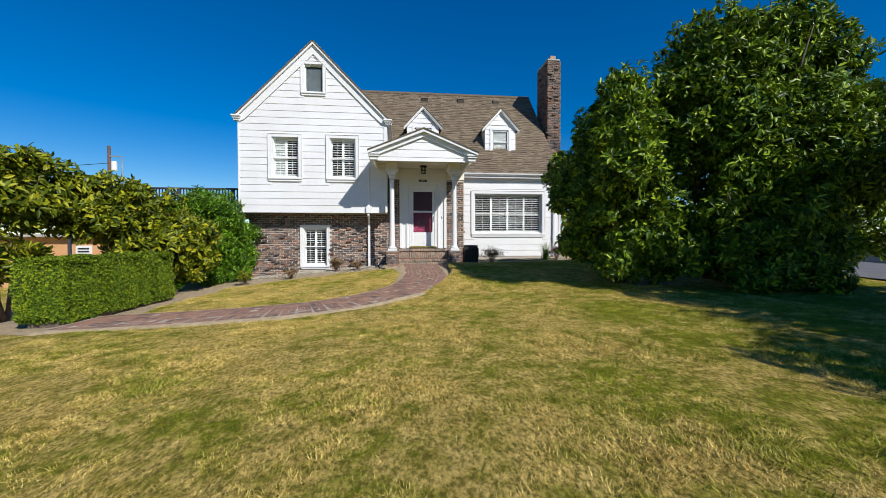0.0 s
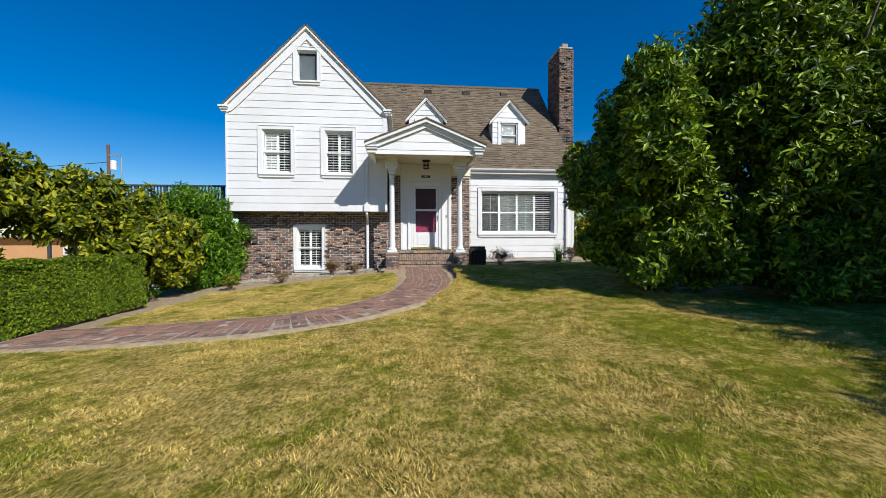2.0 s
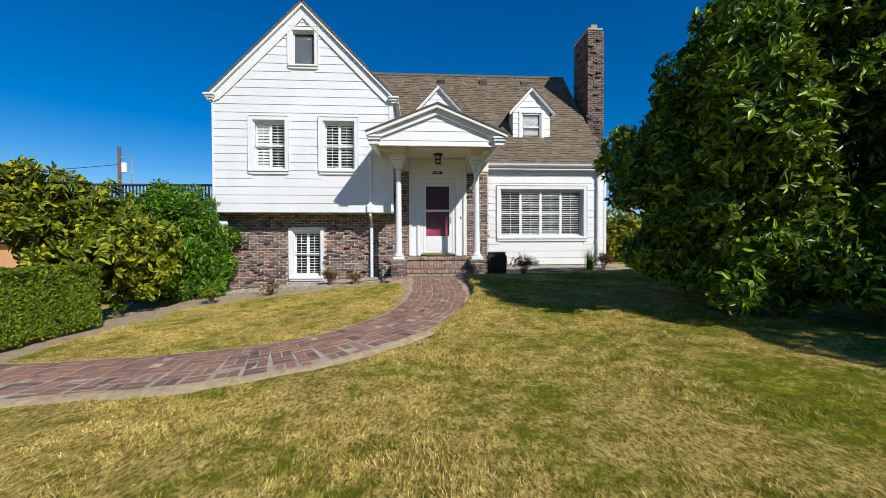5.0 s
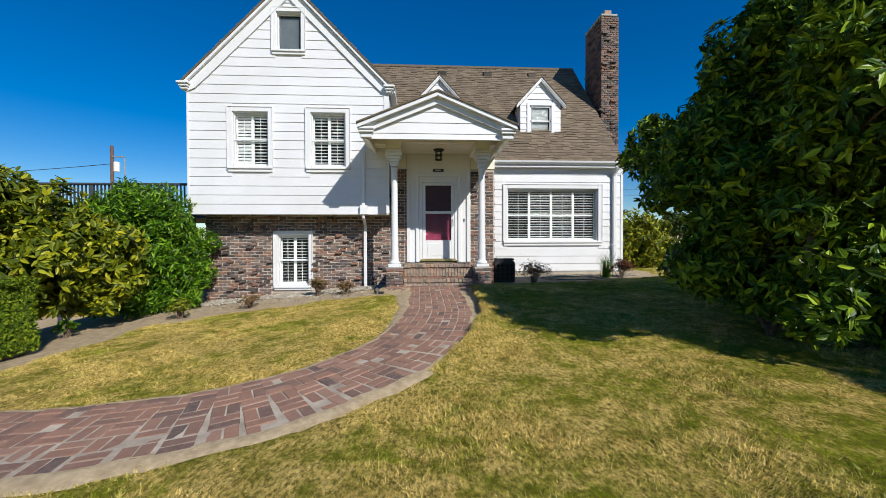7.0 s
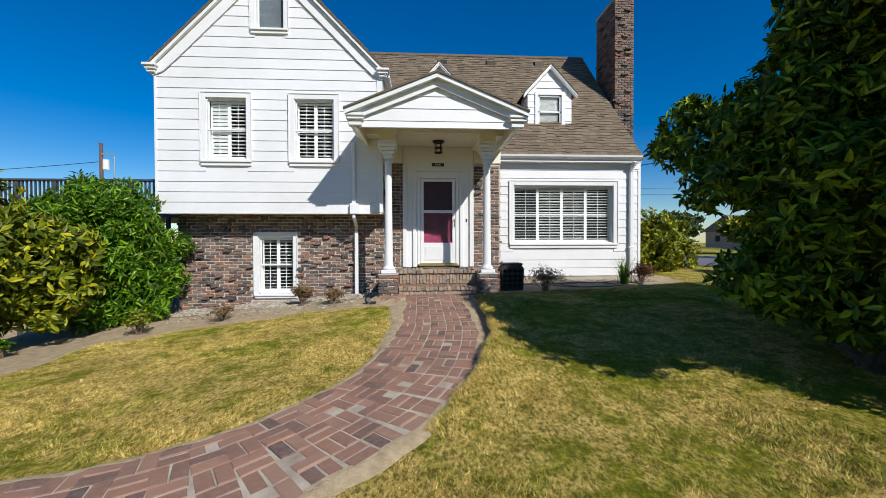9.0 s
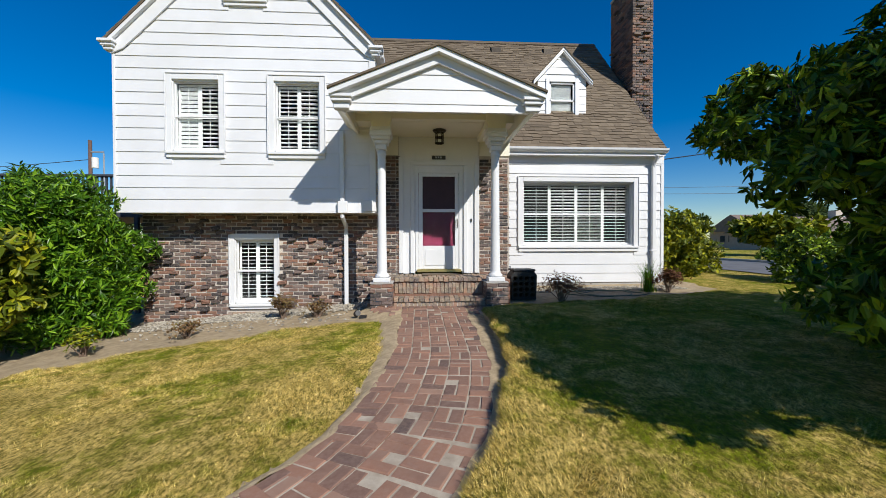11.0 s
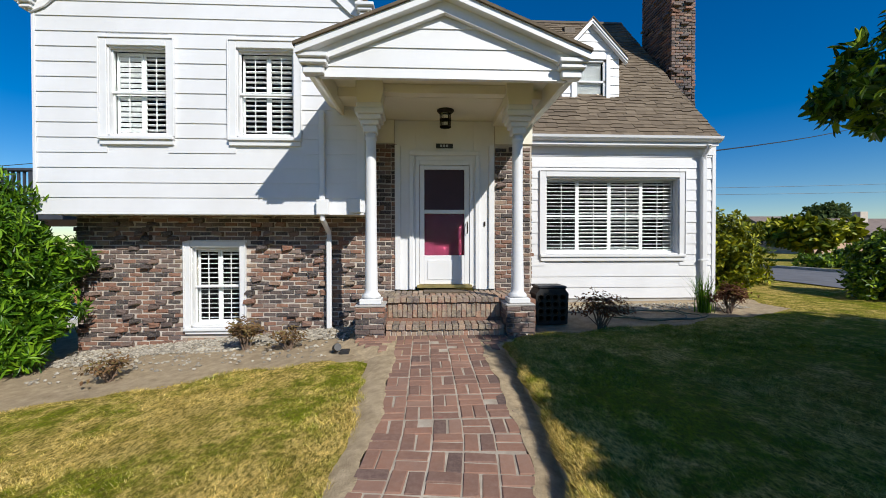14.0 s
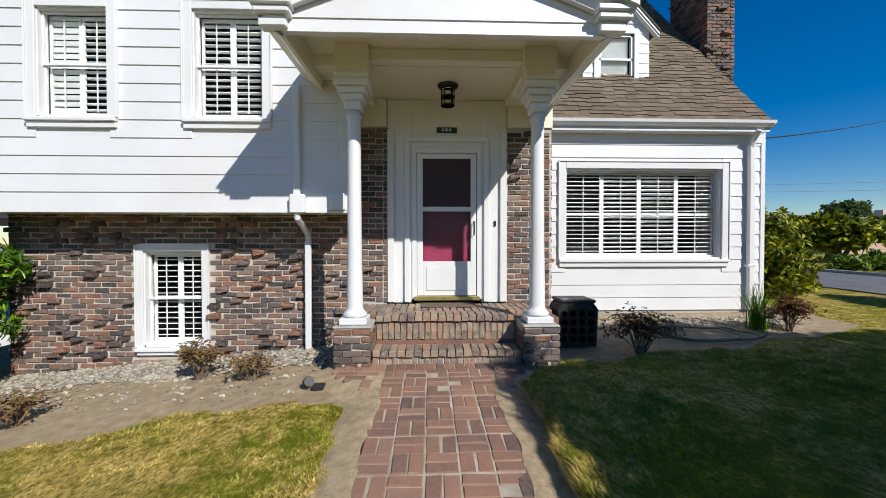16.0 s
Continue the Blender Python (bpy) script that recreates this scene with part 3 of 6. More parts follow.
# basement wall: mortar backing with the cellar window's opening
cellar = WINDOWS["cellar"]
basement = holed_wall("wall_basement", -5.45, -0.50, -0.75, 2.19, BY, BY + 0.25, [cellar[:4]], MORTAR, "rough clinker brick basement wall in dark reds and browns")
wing_side = tagged(part("wall_basement_side", box(-5.45, -5.2, BY + 0.252, 19.0, -0.9, 2.15, 0), BRICK_J), "brick side wall of the basement", "wall", kind="structure")
# entry bay: brick piers either side of a white door surround
entry_left = tagged(part("wall_entry_left", box(-0.50, -0.12, DY, 15.4, 0.0, 3.84, 0), MORTAR), "clinker brick pier beside the front door", "wall", kind="structure")
entry_right = tagged(part("wall_entry_right", box(1.64, 2.31, DY, 15.4, 0.0, 3.84, 0), MORTAR), "clinker brick pier between front door and wing", "wall", kind="structure")
part("frieze", box(-0.50, -0.13, DY - 0.03, DY - 0.004, 3.43, 3.84), CREAM, entry_left)
part("frieze", box(1.65, 2.32, DY - 0.03, DY - 0.004, 3.43, 3.84), CREAM, entry_right)

# right wing
pic = WINDOWS["picture"]
wing = holed_wall("wall_wing", WX0, WX1, WBOT, WTOP, WY, WY + 0.15, [pic[:4]], WHITE, "white lap-sided front wall of the single-storey wing")
siding(wing, WX0, WX1, WBOT, WTOP, WY, [pic[:4]])
part("corner_board", box(WX1 - 0.06, WX1 + 0.02, WY - 0.032, WY + 0.15, WBOT, WTOP), TRIM, wing)
tagged(part("foundation", box(WX0, WX1 - 0.03, WY + 0.01, WY + 0.2, 0.0, WBOT - 0.016), CONCRETE), "grey concrete foundation strip", "foundation", kind="structure")
side = tagged(part("wall_wing_right", prism([(WY + 0.152, 0.2), (23.2, 0.2), (23.2, 3.7), (RIDGE_Y, RIDGE_Z - 0.25), (WY + 0.152, 3.7)], "x", WX1 - 0.15, WX1), WHITE), "white side wall of the house", "wall", kind="structure")
tagged(part("wall_back", box(GX0, WX1, 23.2, 23.35, -0.5, 3.8, 0), WHITE), "white rear wall of the house", "wall", kind="structure")
# wing room wall and ceiling carry the indoor darkness as near-black colour
tagged(part("wall_inner_wing", box(WX0 + 0.1, WX1 - 0.2, WY + 1.5, WY + 1.6, 0.2, 3.7, 0), DARK), "room wall coloured near-black as interior shade behind the picture window", "wall", kind="structure")
tagged(part("ceiling", box(GX0 + 0.16, WX1 - 0.16, 15.5, 23.1, 3.70, 3.78, 0), DARK), "ground floor ceiling coloured near-black as interior shade", "ceiling", kind="structure")


# ---- roofs ----
def shingle_slope(name, u0, u1, length, place, label, piece=0.23, expose=0.145, inside=None, seed=2):
    """Staggered shingles on a slope; place(u, s, lift) gives the world point u along the eave, s up the slope."""
    rng = random.Random(seed)
    v, f = [], []
    rows = int(length / expose) + 1
    for r in range(rows):
        s = r * expose
        top = min(s + expose * 1.12, length)
        u = u0 - rng.random() * piece
        while u < u1:
            w = piece * rng.uniform(0.75, 1.2)
            a, b = max(u, u0), min(u + w - 0.004, u1)
            if b - a > 0.02 and (inside is None or inside((a + b) / 2, s + expose / 2)):
                d = rng.choice((0.0, 0.02, 0.05)) + rng.uniform(-0.006, 0.006)
                t = 0.018 + rng.uniform(0, 0.012)
                base = len(v)
                for uu in (a, b):
                    v.extend([place(uu, s - d, 0.002), place(uu, s - d, t), place(uu, top, 0.004)])
                f.extend([(base + 1, base + 4, base + 5, base + 2), (base, base + 3, base + 4, base + 1), (base, base + 1, base + 2), (base + 3, base + 5, base + 4)])
            u += w
    return v, f


def slope_part(name, u0, u1, length, place, thick, parent, **kw):
    corners = [place(u, s, l) for l in (0, -thick) for u, s in ((u0, 0), (u1, 0), (u1, length), (u0, length))]
    bm = bmesh.new()
    vs = [bm.verts.new(c) for c in corners]
    for q in ((0, 1, 2, 3), (7, 6, 5, 4), (0, 4, 5, 1), (1, 5, 6, 2), (2, 6, 7, 3), (3, 7, 4, 0)):
        bm.faces.new([vs[i] for i in q])
    bmesh.ops.recalc_face_normals(bm, faces=bm.faces)
    part("roof_deck", bm, SHINGLE_BASE, parent)
    v, f = shingle_slope(name, u0, u1, length, place, "", **kw)
    ob = raw_object("shingles", v, f, SHINGLE, parent)
    tagged(ob, kind="stuff")


SHINGLE_BASE = plain("shingle_underlay", (0.09, 0.068, 0.045), (0.15, 0.115, 0.075), 6, 0.95, bump=0.5)
roof = empty("main_roof", 3, RIDGE_Y, EAVE_Z, label="steep brown composition shingle roof of the house", category="roof", kind="structure")
ang = math.atan(SLOPE)
ROOF_L = (RIDGE_Y - EAVE_Y) / math.cos(ang)
RX0, RX1 = -3.0, 6.60


def main_front(u, s, lift):
    return (u, EAVE_Y + s * math.cos(ang) - lift * math.sin(ang), EAVE_Z + s * math.sin(ang) + lift * math.cos(ang))


def main_back(u, s, lift):
    x, y, z = main_front(u, s, lift)
    return (x, 2 * RIDGE_Y - y, z)


slope_part("front", GMID, RX1, ROOF_L, main_front, 0.09, roof, inside=lambda u, s: not (u < 2.0 and s < 0.2) and not (u < -0.4 and s * math.sin(ang) + EAVE_Z < GAPEX - (u - GMID) * 1.0 - 0.3))
slope_part("back", -3.0, RX1, ROOF_L, main_back, 0.09, roof, expose=0.6, piece=1.2)
part("ridge_cap", prism([(RIDGE_Y - 0.13, RIDGE_Z - 0.09), (RIDGE_Y, RIDGE_Z + 0.05), (RIDGE_Y + 0.13, RIDGE_Z - 0.09), (RIDGE_Y, RIDGE_Z - 0.02)], "x", -2.4, RX1), SHINGLE_BASE, roof)
part("rake_board", prism([(EAVE_Y - 0.02, EAVE_Z - 0.14), (EAVE_Y - 0.02, EAVE_Z - 0.02), (RIDGE_Y, RIDGE_Z - 0.02), (RIDGE_Y, RIDGE_Z - 0.16)], "x", RX1 - 0.06, RX1 - 0.02), TRIM, roof)
part("fascia", box(2.2, RX1 - 0.03, EAVE_Y - 0.005, EAVE_Y + 0.02, EAVE_Z - 0.20, EAVE_Z - 0.06), TRIM, roof)
part("soffit_board", box(2.2, RX1 - 0.06, EAVE_Y + 0.02, WY - 0.006, EAVE_Z - 0.20, EAVE_Z - 0.17), TRIM, roof)
part("frieze", box(WX0, WX1 + 0.01, WY - 0.035, WY - 0.024, WTOP - 0.20, WTOP - 0.02), TRIM, roof)
gut = [(EAVE_Y - 0.12, EAVE_Z - 0.02), (EAVE_Y - 0.11, EAVE_Z - 0.07), (EAVE_Y - 0.07, EAVE_Z - 0.11), (EAVE_Y - 0.008, EAVE_Z - 0.13), (EAVE_Y - 0.008, EAVE_Z - 0.02)]
part("gutter", prism(gut, "x", 2.25, RX1 + 0.0), TRIM, roof)
# roof vents near the ridge
for vx in (1.15, 2.95, 4.75):
    y = RIDGE_Y - 0.42
    z = EAVE_Z + (y - EAVE_Y) * SLOPE
    vent = empty("roof_vent", vx, y, z, label="small dark metal vent on the roof shingles", category="vent", group="roof vents")
    part("hood", prism([(y - 0.14, z - 0.14), (y - 0.14, z + 0.02), (y + 0.05, z + 0.12), (y + 0.18, z + 0.17)], "x", vx - 0.16, vx + 0.16), IRON, vent)

# gable wing roof
groof = empty("gable_roof", GMID, GY, GAPEX, label="brown shingle roof over the front gable with white rake boards", category="roof", kind="structure")
GS = (GAPEX - GEAVE) / (GMID - GX0)
GANG = math.atan(GS)
GTOP = GAPEX + 0.10
GHALF = 2.61
GLEN = GHALF / math.cos(GANG)


def gable_left(u, s, lift):
    return (GMID - GHALF + s * math.cos(GANG) - lift * math.sin(GANG), u, GTOP - GHALF * GS + s * math.sin(GANG) + lift * math.cos(GANG))


def gable_right(u, s, lift):
    x, y, z = gable_left(u, s, lift)
    return (2 * GMID - x, y, z)


slope_part("left", GY - 0.155, 19.2, GLEN, gable_left, 0.03, groof)
slope_part("right", GY - 0.155, 19.2, GLEN, gable_right, 0.03, groof)
for sgn in (-1, 1):
    def rk(d, up):
        return (GMID + sgn * d, GTOP - d * GS + up)
    part("rake_crown", prism([rk(0, -0.045), rk(GHALF, -0.045), rk(GHALF, -0.13), rk(0, -0.13)], "y", GY - 0.135, GY - 0.025), TRIM, groof)
    part("rake_board", prism([rk(0, -0.132), rk(2.52, -0.132), rk(2.52, -0.30), rk(2.30, -0.42), rk(2.0, -0.44), rk(0, -0.44)], "y", GY - 0.058, GY - 0.0255), TRIM, groof)
    bm = bmesh.new()
    x = GMID + sgn * 2.53
    a, b = (x - 0.14, x + 0.15) if sgn > 0 else (x - 0.15, x + 0.14)
    add_box(bm, a, b, GY - 0.19, GY + 0.05, GEAVE - 0.05, GEAVE + 0.01, 0.012)
    add_box(bm, a + 0.03, b - 0.03, GY - 0.15, GY + 0.05, GEAVE - 0.11, GEAVE - 0.05, 0.012)
    add_box(bm, a + 0.06, b - 0.06, GY - 0.11, GY + 0.05, GEAVE - 0.17, GEAVE - 0.11, 0.01)
    part("cornice_return", bm, TRIM, groof)
    part("eave_gutter", box(x - 0.06, x + 0.14, GY + 0.06, 19.0, GEAVE - 0.12, GEAVE - 0.0), TRIM, groof)


# ---- windows ----
def louvre_panel(parent, x0, x1, z0, z1, y, tilt, pitch=0.078):
    """A shutter leaf: stiles, rails, a tilt rod and slats."""
    bm = bmesh.new()
    for a, b in ((x0, x0 + 0.035), (x1 - 0.035, x1)):
        add_box(bm, a, b, y, y + 0.028, z0, z1, 0.003)
    mid = (z0 + z1) / 2
    for a, b in ((z0, z0 + 0.05), (mid - 0.02, mid + 0.02), (z1 - 0.05, z1)):
        add_box(bm, x0 + 0.035, x1 - 0.035, y, y + 0.028, a, b)
    leaf = part("shutter", bm, TRIM, parent)
    sl = add_box(bmesh.new(), -(x1 - x0) / 2 + 0.036, (x1 - x0) / 2 - 0.036, -0.030, 0.030, -0.004, 0.004)
    me = bpy.data.meshes.new("slat")
    sl.to_mesh(me)
    sl.free()
    me.materials.append(TRIM)
    k = 0
    for lo, hi in ((z0 + 0.05, mid - 0.02), (mid + 0.02, z1 - 0.05)):
        n = max(1, round((hi - lo) / pitch))
        for i in range(n):
            s = new("slat", me)
            s.parent = leaf
            s.matrix_basis = pose((x0 + x1) / 2, y + 0.02, lo + (i + 0.5) * (hi - lo) / n, tilt + (k % 3 - 1) * 1.5)
            k += 1
    part("tilt_rod", box((x0 + x1) / 2 - 0.006, (x0 + x1) / 2 + 0.006, y - 0.02, y - 0.01, z0 + 0.06, z1 - 0.06, 0), TRIM, leaf)


def window(name, key, label, leaves=2, casing=0.11, sash=True, tilt=(10, 10), sill=True, depth=0.07, shutters=True):
    x0, x1, z0, z1, y = WINDOWS[key]
    w = empty(name, (x0 + x1) / 2, y, z0, label=label, category="window", kind="structure")
    bm = bmesh.new()
    f = y - 0.045
    for a, b, c, d in ((x0 - casing, x0, z0 - 0.02, z1 + casing), (x1, x1 + casing, z0 - 0.02, z1 + casing), (x0, x1, z1, z1 + casing)):
        add_box(bm, a, b, f, y + 0.001, c, d, 0.006)
    part("casing", bm, TRIM, w)
    bm = bmesh.new()
    for a, b, c, d in ((x0 - casing - 0.02, x0 - casing, z0, z1 + casing + 0.02), (x1 + casing, x1 + casing + 0.02, z0, z1 + casing + 0.02), (x0 - casing, x1 + casing, z1 + casing, z1 + casing + 0.02)):
        add_box(bm, a, b, f - 0.018, y, c, d, 0.004)
    part("backband", bm, TRIM, w)
    if sill:
        part("sill", add_box(box(x0 - casing - 0.01, x1 + casing + 0.01, y - 0.085, y + 0.03, z0 - 0.055, z0 - 0.005, 0.008), x0 - casing, x1 + casing, y - 0.05, y + 0.01, z0 - casing - 0.02, z0 - 0.056, 0.005), TRIM, w)
    bm = bmesh.new()
    for a, b, c, d in ((x0, x0 + 0.018, z0, z1), (x1 - 0.018, x1, z0, z1), (x0, x1, z1 - 0.025, z1), (x0, x1, z0, z0 + 0.03)):
        add_box(bm, a, b, y - 0.01, y + 0.13, c, d)
    part("jamb", bm, TRIM, w)
    mid = (z0 + z1) / 2
    lights = [(z0 + 0.03, mid + 0.015, depth), (mid - 0.015, z1 - 0.025, depth - 0.03)] if sash else [(z0 + 0.03, z1 - 0.025, depth)]
    for c, d, back in lights:
        bm = bmesh.new()
        for p, q, r, s in ((x0 + 0.018, x0 + 0.045, c, d), (x1 - 0.045, x1 - 0.018, c, d), (x0 + 0.045, x1 - 0.045, d - 0.028, d), (x0 + 0.045, x1 - 0.045, c, c + 0.035)):
            add_box(bm, p, q, y + back, y + back + 0.03, r, s, 0.004)
        sh = part("sash", bm, TRIM, w)
        g = part("pane", box(x0 + 0.04, x1 - 0.04, y + back + 0.012, y + back + 0.016, c + 0.03, d - 0.024, 0), GLASS, sh)
        g.visible_shadow = False
    if shutters:
        a, b = x0 + 0.03, x1 - 0.03
        step = (b - a) / leaves
        for i in range(leaves):
            louvre_panel(w, a + i * step + 0.002, a + (i + 1) * step - 0.002, z0 + 0.05, z1 - 0.04, y + depth + 0.06, tilt[i % len(tilt)])
    return w


window("window_1", "w1", "white double-hung window with plantation shutters", tilt=(-66, -8))
window("window_2", "w2", "white double-hung window with open plantation shutters", tilt=(-4, -12))
attic = window("window_3", "attic", "small white-framed attic window with a grey blind", sash=False, shutters=False, casing=0.10)
BLIND = plain("grey_blind", (0.05, 0.062, 0.075), (0.08, 0.095, 0.11), 3, 0.8, bump=0.1)
part("blind", box(-3.35, -2.77, GY + 0.10, GY + 0.11, 6.31, 7.23, 0), BLIND, attic)
window("window_4", "cellar", "white double-hung basement window with shutters above a brick sill", tilt=(-6, -14), casing=0.09, depth=0.09)
window("window_5", "picture", "wide white picture window with four shutter leaves", leaves=4, casing=0.12, sash=False, tilt=(-4, -22, -30, -10), depth=0.10)


# ---- dormers ----
def dormer(x, label):
    y, half, base, eave, apex = 16.02, 0.68, 4.78, 6.04, 6.78
    d = empty("dormer", x, y, base, label=label, category="dormer", group="roof dormers")
    w0, w1, z0, z1 = x - 0.36, x + 0.36, base + 0.16, base + 1.17
    bm = bmesh.new()
    for a, b, c, e in ((x - half, w0, base, eave), (w1, x + half, base, eave), (w0, w1, base, z0), (w0, w1, z1, eave)):
        add_box(bm, a, b, y, y + 0.1, c, e)
    part("front_wall", bm, WHITE, d)
    z = base
    while z < apex - 0.1:
        k = max(0.0, (z - eave) / (apex - eave))
        k1 = max(0.0, min(1.0, (z + 0.2 - eave) / (apex - eave)))
        cuts = [(w0 - 0.05, w1 + 0.05)] if z < z1 + 0.05 and z + 0.2 > z0 else []
        for s, e in clip_span(x - half * (1 - k), x + half * (1 - k), cuts):
            part("siding_board", lap_board(s, e, max(s, x - half * (1 - k1)), min(e, x + half * (1 - k1)), y, z, 0.2), WHITE, d)
        z += 0.2
    part("gable_panel", prism([(x - half, eave), (x + half, eave), (x, apex)], "y", y + 0.004, y + 0.1), WHITE, d)
    bm = bmesh.new()
    for a, b, c, e in ((w0 - 0.10, w0, z0 - 0.08, z1 + 0.1), (w1, w1 + 0.10, z0 - 0.08, z1 + 0.1), (w0, w1, z1, z1 + 0.1), (w0, w1, z0 - 0.08, z0)):
        add_box(bm, a, b, y - 0.045, y - 0.018, c, e, 0.005)
    part("casing", bm, TRIM, d)
    bm = bmesh.new()
    mid = (z0 + z1) / 2
    for a, b, c, e in ((w0, w0 + 0.05, z0, z1), (w1 - 0.05, w1, z0, z1), (w0, w1, z1 - 0.05, z1), (w0, w1, z0, z0 + 0.05), (w0, w1, mid - 0.02, mid + 0.02)):
        add_box(bm, a, b, y - 0.005, y + 0.06, c, e)
    part("sash", bm, TRIM, d)
    g = part("pane", box(w0 + 0.04, w1 - 0.04, y + 0.03, y + 0.034, z0 + 0.04, z1 - 0.04, 0), GLASS, d)
    g.visible_shadow = False
    bl = add_box(bmesh.new(), -0.28, 0.28, -0.02, 0.02, -0.002, 0.002)
    me = bpy.data.meshes.new("slat")
    bl.to_mesh(me)
    bl.free()
    me.materials.append(TRIM)
    for i in range(22):
        s = new("slat", me)
        s.parent = d
        s.matrix_parent_inverse = d.matrix_basis.inverted()
        s.matrix_basis = pose(x, y + 0.075, z0 + 0.05 + i * 0.042, -58)
    # near-black sheet painted as the unlit space behind the dormer pane
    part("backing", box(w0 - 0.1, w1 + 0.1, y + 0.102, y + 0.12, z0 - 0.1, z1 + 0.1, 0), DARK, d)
    for sgn in (-1, 1):
        xo = x + sgn * half
        a, b = sorted((xo, xo - sgn * 0.08))
        back = EAVE_Y + (eave - EAVE_Z) / SLOPE
        part("cheek", prism([(y + 0.101, base), (y + 0.101, eave), (back + 0.1, eave), (y + 0.1, base - 0.1)], "x", a, b), WHITE, d)
        slope = (apex - eave) / half

        def rp(q, up):
            return (x + sgn * q, apex + 0.10 - q * slope + up)
        ridge_end = EAVE_Y + (apex - EAVE_Z) / SLOPE + 0.3
        part("roof_slope", prism([rp(0, 0.0), rp(half + 0.14, 0.0), rp(half + 0.14, -0.035), rp(0, -0.035)], "y", y - 0.17, ridge_end), SHINGLE_BASE, d)
        part("rake_board", prism([rp(0, -0.037), rp(half + 0.14, -0.037), rp(half + 0.14, -0.15), rp(0, -0.15)], "y", y - 0.13, y - 0.02), TRIM, d)
        part("rake_edge", prism([rp(0, -0.037), rp(half + 0.13, -0.037), rp(half + 0.145, -0.10), rp(0, -0.10)], "y", y - 0.15, y - 0.131), TRIM, d)
    return d


dormer(4.27, "white lap-sided gabled dormer with a small blind-covered window")
dormer(0.90, "white gabled dormer partly behind the porch roof")

# ---- chimney ----
CX0, CX1, CY0, CY1, CTOP = 6.72, 7.28, 16.80, 18.16, 9.45
chim = empty("chimney", 7.0, 17.5, 0.4, label="tall clinker brick chimney with a clay flue", category="chimney")
part("core", box(CX0 + 0.02, CX1 - 0.02, CY0 + 0.02, CY1, 0.2, CTOP - 0.03, 0), MORTAR, chim)
brick_face(chim, CX0, CX1, 4.0, CTOP, CY0 + 0.01, singles=0, clinker=0.18, seed=5)
brick_face(chim, CX0, CX0 + CY1 - CY0, 4.0, CTOP, CY1, singles=0, clinker=0.06, seed=6, turn=-90, origin=(CX0, CY1, 0))
part("cap", box(CX0 - 0.02, CX1 + 0.02, CY0 - 0.02, CY1 + 0.02, CTOP, CTOP + 0.08, 0.015), CONCRETE, chim)
part("flue", box(6.90, 7.16, 16.95, 17.25, CTOP + 0.085, CTOP + 0.30, 0.01), plain("clay_flue", (0.30, 0.2, 0.14), (0.42, 0.3, 0.22), 6, 0.9), chim)
part("flue_cap", box(6.82, 7.17, 17.5, 17.85, CTOP + 0.085, CTOP + 0.24, 0.02), CONCRETE, chim)

# ---- porch ----
porch = empty("porch_roof", 0.65, 11.8, 3.69, label="white gabled porch roof with cornice returns and cream ceiling", category="porch roof")
PX0, PX1, PF, PAP, PMID = -0.93, 2.19, 11.84, 4.60, 0.65
PB = 3.70
SB = (PAP - 3.88) / (PMID - PX0 + 0.18)


def pr(d, sgn, up):
    return (PMID + sgn * d, PAP + 0.10 - d * SB + up)


part("tympanum", prism([(PX0, 3.70), (PX1, 3.70), (PX1, 3.86), (PMID, PAP - 0.02), (PX0, 3.86)], "y", PF + 0.02, PF + 0.10), TRIM, porch)
for z in (3.70, 3.83, 4.07, 4.31):
    k = max(0.0, (z - 3.84) / (PAP - 3.84))
    h = 0.13 if z == 3.70 else 0.24
    k1 = min(1.0, max(0.0, (z + h - 3.84) / (PAP - 3.84)))
    part("siding_board", lap_board(PMID - 1.52 * (1 - k), PMID + 1.52 * (1 - k), PMID - 1.52 * (1 - k1), PMID + 1.52 * (1 - k1), PF + 0.02, z, h), TRIM, porch)
back = EAVE_Y + (PAP - EAVE_Z) / SLOPE + 0.25
